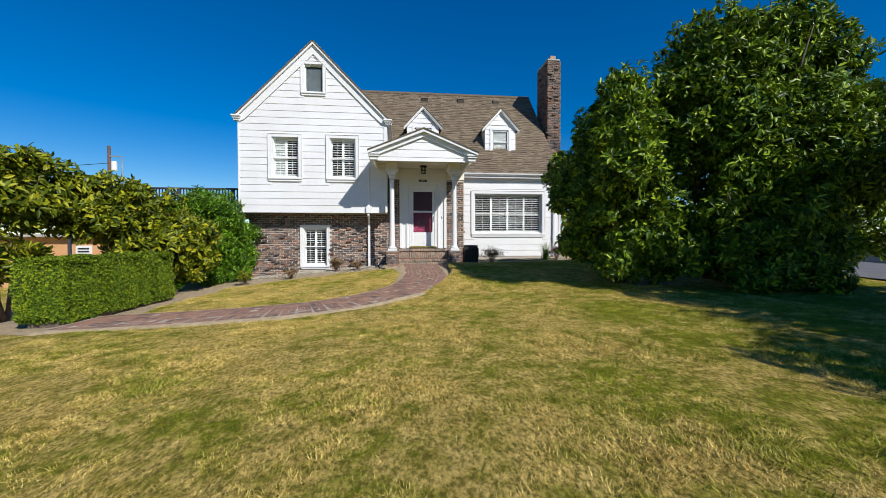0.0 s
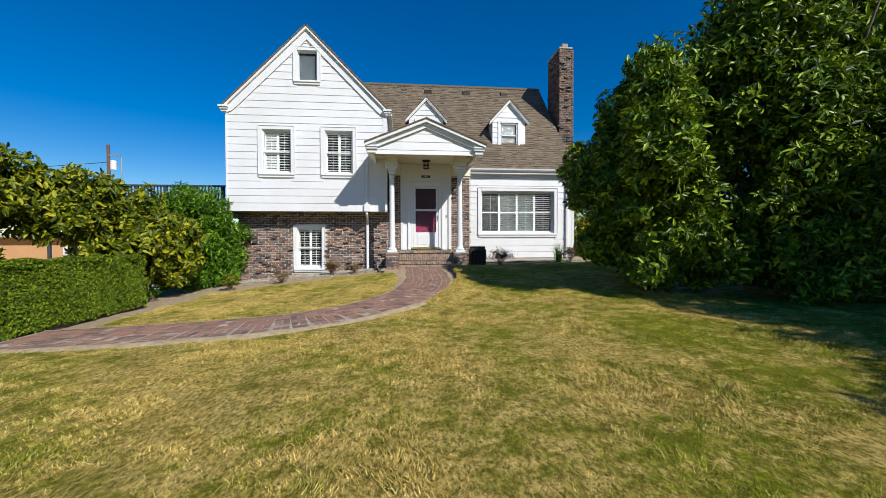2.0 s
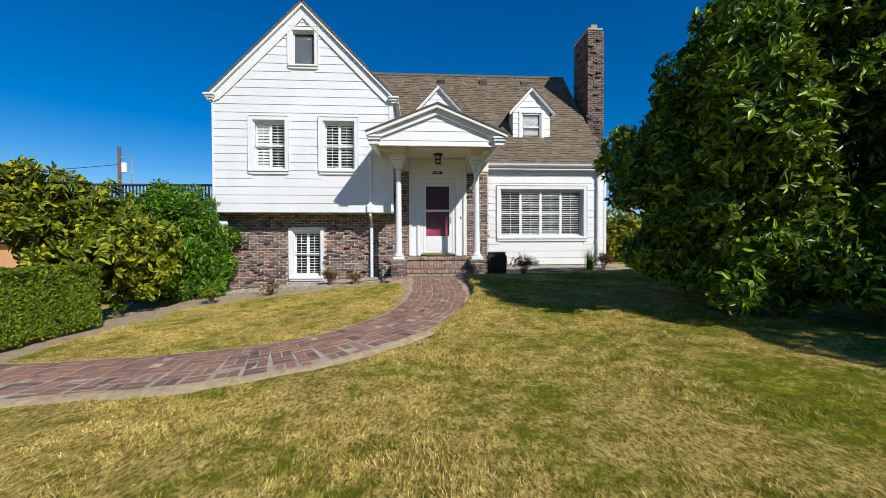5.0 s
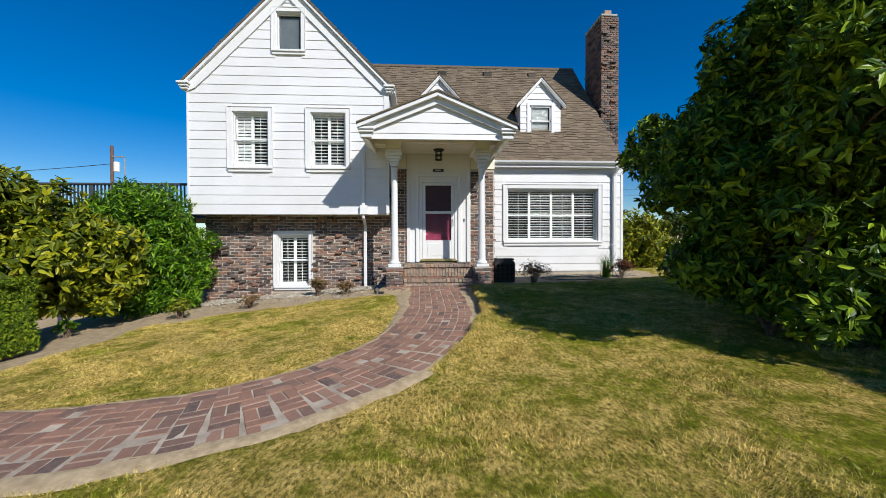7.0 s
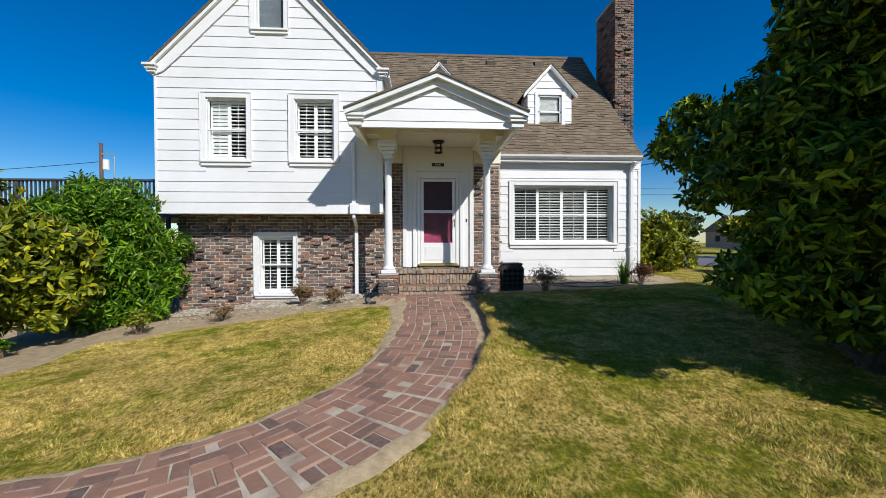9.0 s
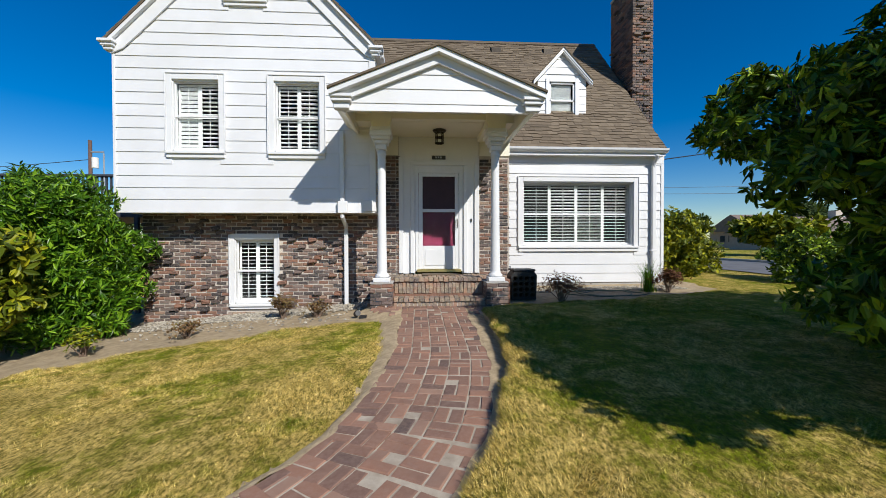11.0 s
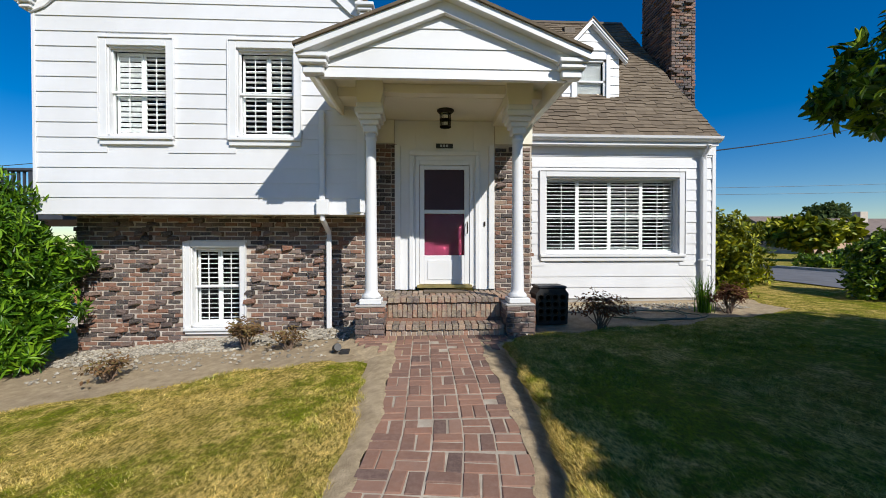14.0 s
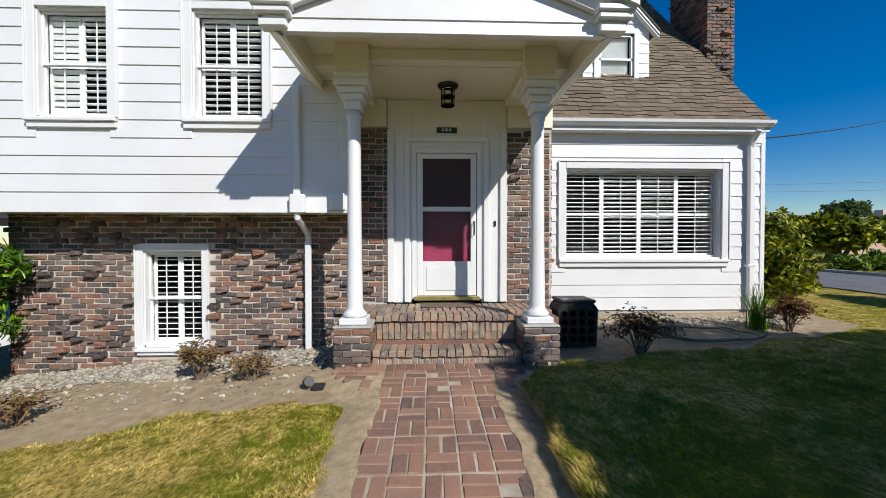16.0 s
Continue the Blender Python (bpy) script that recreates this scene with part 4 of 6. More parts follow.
for sgn in (-1, 1):
    part("roof_slope", prism([pr(0, sgn, 0.025), pr(1.77, sgn, 0.025), pr(1.77, sgn, -0.012), pr(0, sgn, -0.012)], "y", PF - 0.215, back), SHINGLE_BASE, porch)
    part("rake_crown", prism([pr(0, sgn, -0.014), pr(1.75, sgn, -0.014), pr(1.75, sgn, -0.10), pr(0, sgn, -0.10)], "y", PF - 0.185, PF - 0.162), TRIM, porch)
    part("rake_soffit", prism([pr(0, sgn, -0.033), pr(1.75, sgn, -0.033), pr(1.75, sgn, -0.10), pr(0, sgn, -0.10)], "y", PF - 0.162, PF + 0.02), TRIM, porch)
    part("rake_board", prism([pr(0, sgn, -0.10), pr(1.70, sgn, -0.10), pr(1.70, sgn, -0.24), pr(0, sgn, -0.24)], "y", PF - 0.07, PF + 0.0), TRIM, porch)
    x = PMID + sgn * 1.56
    a, b = (x - 0.17, x + 0.19) if sgn > 0 else (x - 0.19, x + 0.17)
    bm = bmesh.new()
    add_box(bm, a - 0.0, b, PF - 0.15, PF + 0.06, 3.86, 3.92, 0.012)
    add_box(bm, a + 0.02, b - 0.02, PF - 0.12, PF + 0.06, 3.80, 3.86, 0.012)
    add_box(bm, a + 0.05, b - 0.06, PF - 0.07, PF + 0.06, 3.70, 3.80, 0.01)
    part("cornice_return", bm, TRIM, porch)
    yend = GY - 0.03 if sgn < 0 else EAVE_Y + 0.25
    xs = [PMID + sgn * q for q in (1.52, 1.56, 1.62, 1.66, 1.75, 1.75, 1.52)]
    part("side_cornice", prism(list(zip(xs, (3.70, 3.70, 3.76, 3.80, 3.84, 3.92, 3.985))), "y", PF + 0.062, yend), CREAM, porch)
    part("side_beam", box(PMID + sgn * 1.08 - 0.13, PMID + sgn * 1.08 + 0.13, 12.88, DY - 0.032, 3.74, 3.95), CREAM, porch)
part("front_ceiling", box(PX0 - 0.02, PX1 + 0.02, PF + 0.10, 12.90, 3.97, 4.0, 0), CREAM, porch)
part("front_beam", box(PMID - 0.95, PMID + 0.95, 12.70, 12.86, 3.84, 3.968), CREAM, porch)
part("ceiling_riser", box(PX0 - 0.02, PX1 + 0.02, 12.863, 12.885, 3.835, 3.985, 0), CREAM, porch)
part("ceiling_board", box(PX0 - 0.02, PX1 + 0.02, 12.887, DY + 0.5, 3.845, 3.88, 0), CREAM, porch)

for cx in (-0.375, 1.775):
    col = empty("porch_column", cx, 12.76, 0.79, label="slender white round porch column on a brick pedestal", category="column", group="porch columns")
    cz = 0.80
    bm = lathe([(0.10, 0.07), (0.135, 0.085), (0.14, 0.11), (0.115, 0.14), (0.098, 0.16), (0.094, 0.2), (0.082, 1.0), (0.075, 2.30), (0.075, 2.36), (0.088, 2.375), (0.088, 2.40), (0.077, 2.41), (0.077, 2.46)], 28)
    bmesh.ops.translate(bm, verts=bm.verts, vec=(cx, 12.76, cz))
    part("shaft", bm, TRIM, col, smooth=True)
    part("plinth", box(cx - 0.155, cx + 0.155, 12.605, 12.915, cz, cz + 0.075, 0.01), TRIM, col)
    bm = bmesh.new()
    for r, a, b in ((0.10, 2.46, 2.56), (0.13, 2.56, 2.63), (0.165, 2.63, 2.70), (0.20, 2.70, 2.78), (0.185, 2.78, 2.86)):
        add_box(bm, cx - r, cx + r, 12.76 - r, 12.76 + r, cz + a, cz + b, 0.012)
    part("capital", bm, TRIM, col)
    part("block", prism([(cx - 0.16, 3.66), (cx + 0.16, 3.66), (cx + 0.19, 3.80), (cx + 0.19, 3.968), (cx - 0.19, 3.968), (cx - 0.19, 3.80)], "y", 12.6, 12.88), CREAM, col)
    ped = empty("brick_pedestal", cx, 12.76, 0.3, label="low clinker brick pedestal under a porch column", category="pedestal", group="porch pedestals")
    part("core", box(cx - 0.19, cx + 0.19, 12.56, 13.0, 0.1, 0.765, 0), MORTAR, ped)
    brick_face(ped, cx - 0.21, cx + 0.21, 0.225, 0.77, 12.55, singles=60, clinker=0.03, seed=11)
    for sgn in (-1, 1):
        for i in range(6):
            for j in range(2):
                b = new("brick", BRICKS[(i + j) % 6])
                b.parent = ped
                b.matrix_parent_inverse = ped.matrix_basis.inverted()
                b.matrix_basis = pose(cx + sgn * 0.205, 12.66 + j * 0.212 + (i % 2) * 0.08, 0.279 + i * 0.0775, 0, 0, 90 * sgn)
    part("cap", box(cx - 0.215, cx + 0.215, 12.545, 13.02, 0.768, 0.798, 0.012), CONCRETE, ped)

# ---- steps, landing and walk ----
PAVERS = [brick_mesh("brick", 0.2165, 0.1025, 0.05, PAVER, 0.003, k + 40) for k in range(6)]
PAVERS_J = [brick_mesh("brick", 0.2165, 0.1025, 0.05, PAVER_J, 0.003, k + 40) for k in range(6)]
TREADS = [brick_mesh("brick", 0.085, 0.30, 0.07, STEP_BRICK, 0.005, k + 60) for k in range(5)]
RISERS = [brick_mesh("brick", 0.064, 0.12, 0.06, STEP_BRICK, 0.005, k + 70) for k in range(5)]

steps = empty("porch_steps", 0.7, 12.6, 0.3, label="two brick steps up to a brick porch floor", category="steps")
part("core", box(-0.16, 1.56, 12.66, 13.0, 0.1, 0.44, 0), MORTAR, steps)
part("core", box(-0.50, 2.12, 13.0, DY - 0.004, 0.1, 0.80, 0), BRICK_J, steps)


def step_row(x0, x1, pitch, y, z, meshes, tilt, seed):
    rng = random.Random(seed)
    n = round((x1 - x0) / pitch)
    for i in range(n):
        ob = new("brick", meshes[(i * 7 + seed) % len(meshes)])
        ob.parent = steps
        ob.matrix_parent_inverse = steps.matrix_basis.inverted()
        ob.matrix_basis = pose(x0 + (i + 0.5) * (x1 - x0) / n, y + rng.uniform(-0.005, 0.005), z + rng.uniform(-0.003, 0.003), tilt, rng.uniform(-1.2, 1.2), 0)


step_row(-0.16, 1.56, 0.076, 12.65, 0.365, RISERS, 0, 1)
step_row(-0.16, 1.56, 0.096, 12.77, 0.500, TREADS, -90, 2)
step_row(-0.16, 1.56, 0.076, 12.985, 0.60, RISERS, 0, 3)
step_row(-0.16, 1.56, 0.076, 12.985, 0.69, RISERS, 0, 7)
step_row(-0.16, 1.56, 0.096, 13.10, 0.845, TREADS, -90, 4)
step_row(-0.48, 2.12, 0.096, 13.42, 0.846, TREADS, -90, 5)
step_row(-0.48, 2.12, 0.096, 13.735, 0.846, TREADS, -90, 6)

walkway = empty("brick_walkway", 0.58, 10, gz(0.58, 10), label="curving basket-weave brick garden path with pale mortar joints", category="path", kind="structure")
# mortar bed: a ribbon that follows the ground
v, f = [], []
offs = (-HALF + 0.005, -HALF + 0.025, 0.0, HALF - 0.025, HALF - 0.005)
idx = range(0, len(PS), 6)
for i in idx:
    n = (-PD[i][1], PD[i][0])
    for o in offs:
        x, y = PP[i][0] + n[0] * o, PP[i][1] + n[1] * o
        v.append((x, y, gz(x, y) + (0.0195 if abs(o) < HALF - 0.01 else -0.05)))
for r in range(len(idx) - 1):
    for k in range(4):
        f.append((r * 5 + k, r * 5 + k + 1, r * 5 + k + 6, r * 5 + k + 5))
raw_object("mortar_bed", v, f, PATH_MORTAR, walkway)
rng = random.Random(8)
CELL, cols = 0.229, 5
singles, rest = [], []
rows = int(PS[-1] / CELL)
for r in range(rows):
    i = min(len(PS) - 1, int((r + 0.5) * CELL / 0.02))
    d, p = PD[i], PP[i]
    n = (-d[1], d[0])
    a = math.degrees(math.atan2(d[1], d[0]))
    for c in range(cols):
        o = (c - (cols - 1) / 2) * (2 * HALF / cols)
        sc = 2 * HALF / cols / CELL
        for k in (-1, 1):
            along = (r + c) % 2 == 0
            if rng.random() < 0.04:
                along = not along
            q = k * CELL / 4
            ux, uy = (0, q * sc) if along else (q, 0)
            x, y = p[0] + d[0] * ux + n[0] * (o + uy), p[1] + d[1] * ux + n[1] * (o + uy)
            x += rng.uniform(-0.003, 0.003)
            z = gz(x, y) + 0.026 + rng.uniform(-0.003, 0.003)
            gxs = math.degrees(math.atan(gz(x + 0.1, y) - gz(x - 0.1, y)) * 5)
            gys = math.degrees(math.atan(gz(x, y + 0.1) - gz(x, y - 0.1)) * 5)
            m = Matrix.Translation((x, y, z)) @ pose(0, 0, 0, gys * 1.0, -gxs * 1.0, 0) @ pose(0, 0, 0, 0, 0, a + (0 if along else 90) + rng.uniform(-1.5, 1.5)) @ pose(0, 0, 0, -90)
            (singles if 5.9 < y and x > -0.9 else rest).append(m)
rest += singles[300:]
for i, m in enumerate(singles[:300]):
    ob = new("brick", PAVERS[i % 6])
    ob.parent = walkway
    ob.matrix_parent_inverse = walkway.matrix_basis.inverted()
    ob.matrix_basis = m
joined_boxes("path_bricks", rest, PAVERS_J, PAVER_J, walkway)
landing = empty("brick_landing", 0.7, 12.4, 0.3, label="brick landing at the foot of the steps", category="paving", kind="structure")
v, f = [], []
EDGES = ((12.66, -0.60, 1.86), (12.4, -0.46, 1.70), (12.18, -0.28, 1.48), (11.98, -0.12, 1.30), (11.84, 0.0, 1.17))
for y, xa, xb in EDGES:
    flat = gz(0.3, y) + 0.0175
    v.append((xa - 0.34, y, gz(xa - 0.34, y) - 0.045))
    for k in range(9):
        v.append((xa + (xb - xa) * k / 8, y, flat))
    v.append((xb + 0.34, y, gz(xb + 0.34, y) - 0.045))
for q in range(4):
    for k in range(10):
        f.append((q * 11 + k, q * 11 + k + 1, q * 11 + k + 12, q * 11 + k + 11))
raw_object("bed", v, f, SAND, landing)
for row, (y, xa, xb, step, turn) in enumerate(((12.535, -0.50, 1.78, 0.112, 90), (12.365, -0.38, 1.62, 0.226, 0), (12.255, -0.28, 1.5, 0.226, 0), (12.09, -0.14, 1.4, 0.112, 90))):
    x, i = xa, 0
    while x < xb:
        if row == 0 or abs(x - 0.58) > HALF + (0.105 if turn == 0 else 0.05):
            ob = new("brick", PAVERS[(i + row) % 6])
            ob.parent = landing
            ob.matrix_parent_inverse = landing.matrix_basis.inverted()
            ob.matrix_basis = Matrix.Translation((x, y, gz(0.3, y) + 0.026)) @ pose(0, 0, 0, 2.5) @ pose(0, 0, 0, 0, 0, turn) @ pose(0, 0, 0, -90)
        x += step
        i += 1

# ---- front door ----
surround = tagged(part("door_surround", box(-0.12, 0.24, DY + 0.02, DY + 0.3, 0.85, 3.84), TRIM), "white panelled door surround", "door surround", kind="structure")
part("pilaster", box(1.27, 1.64, DY + 0.02, DY + 0.3, 0.85, 3.84), TRIM, surround)
part("header", box(0.24, 1.27, DY + 0.02, DY + 0.3, 3.14, 3.84), TRIM, surround)
for a, b in ((-0.118, -0.02), (0.13, 0.21), (1.30, 1.38), (1.54, 1.638)):
    part("moulding", box(a, b, DY - 0.03, DY + 0.02, 0.86, 3.40 if a in (-0.118, 1.54) else 3.22, 0.008), TRIM, surround)
part("moulding", box(0.13, 1.38, DY - 0.032, DY + 0.02, 3.22, 3.30, 0.008), TRIM, surround)
door = empty("front_door", 0.755, DY, 0.88, label="white storm door over a maroon front door, closed", category="door", kind="structure")
bm = bmesh.new()
for a, b, c, d in ((0.24, 0.31, 0.90, 3.14), (1.20, 1.27, 0.90, 3.14), (0.31, 1.20, 3.06, 3.14)):
    add_box(bm, a, b, DY, DY + 0.06, c, d, 0.006)
part("frame", bm, TRIM, door)
leaf = bmesh.new()
for a, b, c, d in ((0.315, 0.40, 0.95, 3.055), (1.11, 1.195, 0.95, 3.055), (0.40, 1.11, 2.98, 3.055), (0.40, 1.11, 2.20, 2.27), (0.40, 1.11, 0.95, 1.46)):
    add_box(leaf, a, b, DY + 0.02, DY + 0.05, c, d, 0.006)
sd = part("storm_door", leaf, TRIM, door)
part("kick_panel", box(0.45, 1.06, DY + 0.008, DY + 0.019, 1.03, 1.38, 0.008), TRIM, sd)
part("inner_door", box(0.31, 1.20, DY + 0.09, DY + 0.13, 0.95, 3.06, 0), MAROON, door, "maroon painted door seen through the glass")
part("screen", box(0.40, 1.11, DY + 0.036, DY + 0.040, 2.27, 2.98, 0), SCREEN, sd, "dark insect screen")
g = part("pane", box(0.40, 1.11, DY + 0.034, DY + 0.038, 1.46, 2.20, 0), GLASS, sd)
g.visible_shadow = False
part("threshold", box(0.27, 1.24, DY - 0.06, DY + 0.05, 0.885, 0.945, 0.008), BRASS, door)
part("handle", tube([(1.155, DY - 0.01, 1.85), (1.155, DY - 0.045, 1.88), (1.155, DY - 0.045, 2.02), (1.155, DY - 0.01, 2.05)], 0.012), IRON, sd)
mat = tagged(part("door_mat", box(0.38, 1.14, 13.5, 13.83, 0.848, 0.868, 0.006), MAT), "worn brown doormat on the porch bricks", "doormat")
bell = tagged(part("doorbell", box(1.455, 1.485, DY - 0.0, DY + 0.021, 1.98, 2.06, 0.004), IRON), "small dark doorbell button on the white door surround", "doorbell")
# number plate over the door
plate = empty("number_plate", 0.76, DY - 0.01, 3.40, label="dark house number plate above the front door", category="sign")
part("board", box(0.605, 0.905, DY - 0.005, DY + 0.021, 3.355, 3.435, 0.005), BLACK, plate)
for i in range(3):
    part("numeral_bar", box(0.68 + i * 0.052, 0.715 + i * 0.052, DY - 0.012, DY - 0.006, 3.375, 3.415, 0), GALV, plate)

# porch lantern under the ceiling
lan = empty("porch_lantern", 0.745, 13.42, 3.845, label="dark bronze ceiling lantern with clear glass", category="lantern")
lx, ly = 0.745, 13.42
bm = lathe([(0.14, 3.842), (0.14, 3.825), (0.115, 3.80), (0.05, 3.79)], 20)
bmesh.ops.translate(bm, verts=bm.verts, vec=(lx, ly, 0))
part("canopy", bm, IRON, lan, smooth=False)
bm = bmesh.new()
for k in range(6):
    a = k * math.pi / 3
    px, py = lx + 0.085 * math.cos(a), ly + 0.085 * math.sin(a)
    add_tube(bm, [(px, py, 3.57), (px, py, 3.80)], [0.007, 0.007], 5)
part("cage", bm, IRON, lan)
for z in (3.565, 3.68):
    bm = lathe([(0.092, z), (0.098, z + 0.006), (0.092, z + 0.014), (0.08, z + 0.014), (0.08, z)], 20)
    bmesh.ops.translate(bm, verts=bm.verts, vec=(lx, ly, 0))
    part("ring", bm, IRON, lan)
bm = lathe([(0.074, 3.575), (0.074, 3.79)], 18)
bmesh.ops.translate(bm, verts=bm.verts, vec=(lx, ly, 0))
part("globe", bm, GLASS, lan)

# ---- downspouts ----
ds = empty("downspout", -1.27, GY, 0.1, label="white metal downspout jogging back under the overhang", category="downspout", group="downspouts")
part("upper_pipe", box(-1.25, -1.16, GY - 0.10, GY - 0.03, 2.20, 3.75, 0.012), TRIM, ds)
part("bracket", box(-1.29, -1.10, GY - 0.11, GY - 0.022, 2.12, 2.36, 0.008), TRIM, ds)
part("elbow", tube([(-1.205, GY - 0.06, 2.2), (-1.21, GY - 0.04, 2.06), (-1.225, BY - 0.12, 1.86), (-1.23, BY - 0.09, 1.70)], 0.042), TRIM, ds)
part("lower_pipe", box(-1.275, -1.19, BY - 0.13, BY - 0.06, 0.14, 1.76, 0.012), TRIM, ds)
jb = tagged(part("meter_box", box(-0.78, -0.60, GY - 0.07, GY - 0.03, 2.16, 2.38, 0.008), TRIM), "white utility cover box on the siding", "box")
ds2 = empty("downspout", 6.36, WY, 0.5, label="white metal downspout at the corner of the wing", category="downspout", group="downspouts")
part("upper_pipe", box(6.30, 6.41, WY - 0.12, WY - 0.035, 0.5, 3.50, 0.014), TRIM, ds2)
part("strap", box(6.27, 6.44, WY - 0.13, WY - 0.03, 1.30, 1.34, 0.004), TRIM, ds2)
part("elbow", tube([(6.355, WY - 0.08, 3.46), (6.355, WY - 0.12, 3.58), (6.355, EAVE_Y - 0.03, 3.74)], 0.045), TRIM, ds2)
tap = tagged(part("hose_tap", tube([(2.62, WY - 0.02, 0.93), (2.62, WY - 0.10, 0.93), (2.60, WY - 0.12, 0.80)], 0.016), GALV), "small outdoor tap on the white wall", "tap")

# brick skins
brick_face(basement, -5.45, -0.50, -0.6, 2.18, BY, [(cellar[0] - 0.08, cellar[1] + 0.08, cellar[2] - 0.2, cellar[3] + 0.09)], 290, 0.17, 21)
brick_face(entry_left, -0.50, -0.13, 0.86, 3.42, DY, (), 90, 0.05, 22)
brick_face(entry_right, 1.65, 2.31, 0.5, 3.42, DY, (), 150, 0.09, 23)
brick_face(entry_right, 2.31, 3.5, 0.5, 3.55, DY, (), 0, 0.05, 24, turn=90, origin=(2.31, DY, 0))
for i in range(11):
    ob = new("brick", TREADS[i % 5])
    ob.parent = basement
    ob.matrix_basis = pose(-3.72 + 0.09 * i + 0.05, BY - 0.06, 0.03, -15) @ pose(0, 0, 0, 0, 0, 0) @ Matrix.Diagonal((0.95, 1, 0.28, 1))


# ---- plants ----
def leaves_mesh(name, pts, dirs, per, length, width, droop, material, parent, seed, fold=0.25):
    """Rosettes of folded leaves: per leaves round each point, spread about its direction."""
    rng = np.random.default_rng(seed)
    n = len(pts) * per
    p = np.repeat(pts, per, axis=0)
    d = np.repeat(dirs, per, axis=0)
    r = rng.normal(size=(n, 3))
    r -= (r * d).sum(1)[:, None] * d
    r /= np.linalg.norm(r, axis=1)[:, None] + 1e-9
    k = rng.uniform(0.0, 0.6, n)[:, None]
    a = d * k + r * (1.15 - 0.5 * k)
    a[:, 2] -= droop * rng.uniform(0.2, 1.0, n)
    a /= np.linalg.norm(a, axis=1)[:, None]
    up = d + np.array((0.25, -0.4, 0.6)) + rng.normal(size=(n, 3)) * 0.25
    s = np.cross(a, up)
    s /= np.linalg.norm(s, axis=1)[:, None] + 1e-9
    nn = np.cross(s, a)
    L = (length * rng.uniform(0.65, 1.2, n))[:, None]
    W = (width * rng.uniform(0.7, 1.15, n))[:, None]
    base = p + a * L * 0.08 + rng.normal(size=(n, 3)) * length * 0.10
    v = np.empty((n, 6, 3))
    v[:, 0] = base
    v[:, 1] = base + a * L * 0.38 + s * W + nn * W * fold
    v[:, 2] = base + a * L * 0.80 + s * W * 0.62 + nn * W * fold * 0.4
    v[:, 3] = base + a * L - nn * L * 0.06
    v[:, 4] = base + a * L * 0.80 - s * W * 0.62 + nn * W * fold * 0.4
    v[:, 5] = base + a * L * 0.38 - s * W + nn * W * fold
    i = np.arange(n)[:, None] * 6
    f = np.concatenate((i + np.array((0, 1, 2, 3)), i + np.array((0, 3, 4, 5))), axis=1).reshape(-1, 4)
    ob = raw_object(name, v.reshape(-1, 3).tolist(), f.tolist(), material, parent)
    return ob


def lump_points(lumps, count, seed, inner=0.35, low=None):
    """Places and outward directions over a heap of ellipsoids, most near the outside, with an uneven surface."""
    rng = np.random.default_rng(seed)
    area = np.array([(a * b + b * c + a * c) for _, _, _, a, b, c in lumps])
    which = rng.choice(len(lumps), count, p=area / area.sum())
    L = np.array(lumps)[which]
    d = rng.normal(size=(count, 3))
    d /= np.linalg.norm(d, axis=1)[:, None]
    bump = 0.10 * np.sin(d[:, 0] * 5 + which * 1.7) + 0.10 * np.sin(d[:, 1] * 6 + d[:, 2] * 4 + which)
    r = np.where(rng.random(count) < inner, rng.uniform(0.45, 0.85, count), rng.uniform(0.84, 1.06, count)) + bump
    p = L[:, :3] + d * L[:, 3:] * r[:, None]
    n = d / L[:, 3:]
    n /= np.linalg.norm(n, axis=1)[:, None]
    ok = p[:, 2] > ground_z(p[:, 0], p[:, 1]) + 0.06
    return p[ok], n[ok]


def limbs(lumps, base, r0, material, parent, seed, stems=3, name="trunk"):
    rng = random.Random(seed)
    bm = bmesh.new()
    for i, (x, y, z, a, b, c) in enumerate(lumps):
        s = Vector((base[0] + rng.uniform(-1, 1) * r0 * 2, base[1] + rng.uniform(-1, 1) * r0 * 2, base[2] - 0.1))
        e = Vector((x, y, z))
        m1 = s.lerp(e, 0.35) + Vector((rng.uniform(-0.15, 0.15), rng.uniform(-0.15, 0.15), 0.12))
        m2 = s.lerp(e, 0.7) + Vector((rng.uniform(-0.15, 0.15), rng.uniform(-0.15, 0.15), 0.1))
        add_tube(bm, [s, m1, m2, e], [r0, r0 * 0.75, r0 * 0.5, r0 * 0.25], 7)
        for k in range(4):
            t = Vector((rng.uniform(-1, 1) * a, rng.uniform(-1, 1) * b, rng.uniform(-0.5, 1) * c)) * 0.8
            add_tube(bm, [m2, m2.lerp(e + t, 0.5) + Vector((0, 0, 0.1)), e + t], [r0 * 0.4, r0 * 0.25, r0 * 0.08], 5)
    bmesh.ops.recalc_face_normals(bm, faces=bm.faces)
    return part(name, bm, material, parent, smooth=True)


def clumps(lumps, each, seed, size=0.42, heart=0.76):
    """Breaks each big lump of a crown into a smaller heart and many clumps and shoots over its surface."""
    rng = random.Random(seed)
    out = []
    for x, y, z, a, b, c in lumps:
        out.append((x, y, z, a * heart, b * heart, c * heart))
        for k in range(each):
            u, h = rng.uniform(0, 2 * math.pi), rng.uniform(-0.75, 1.0)
            q = math.sqrt(max(0.0, 1 - h * h))
            s = size * rng.uniform(0.55, 1.1)
            m = rng.uniform(0.70, 0.95)
            tall = 1.5 if h > 0.3 and rng.random() < 0.4 else 0.9
            m3 = min(a, b, c)
            out.append((x + math.cos(u) * q * a * m, y + math.sin(u) * q * b * m, z + h * c * m, m3 * s, m3 * s, m3 * s * tall))
    return out


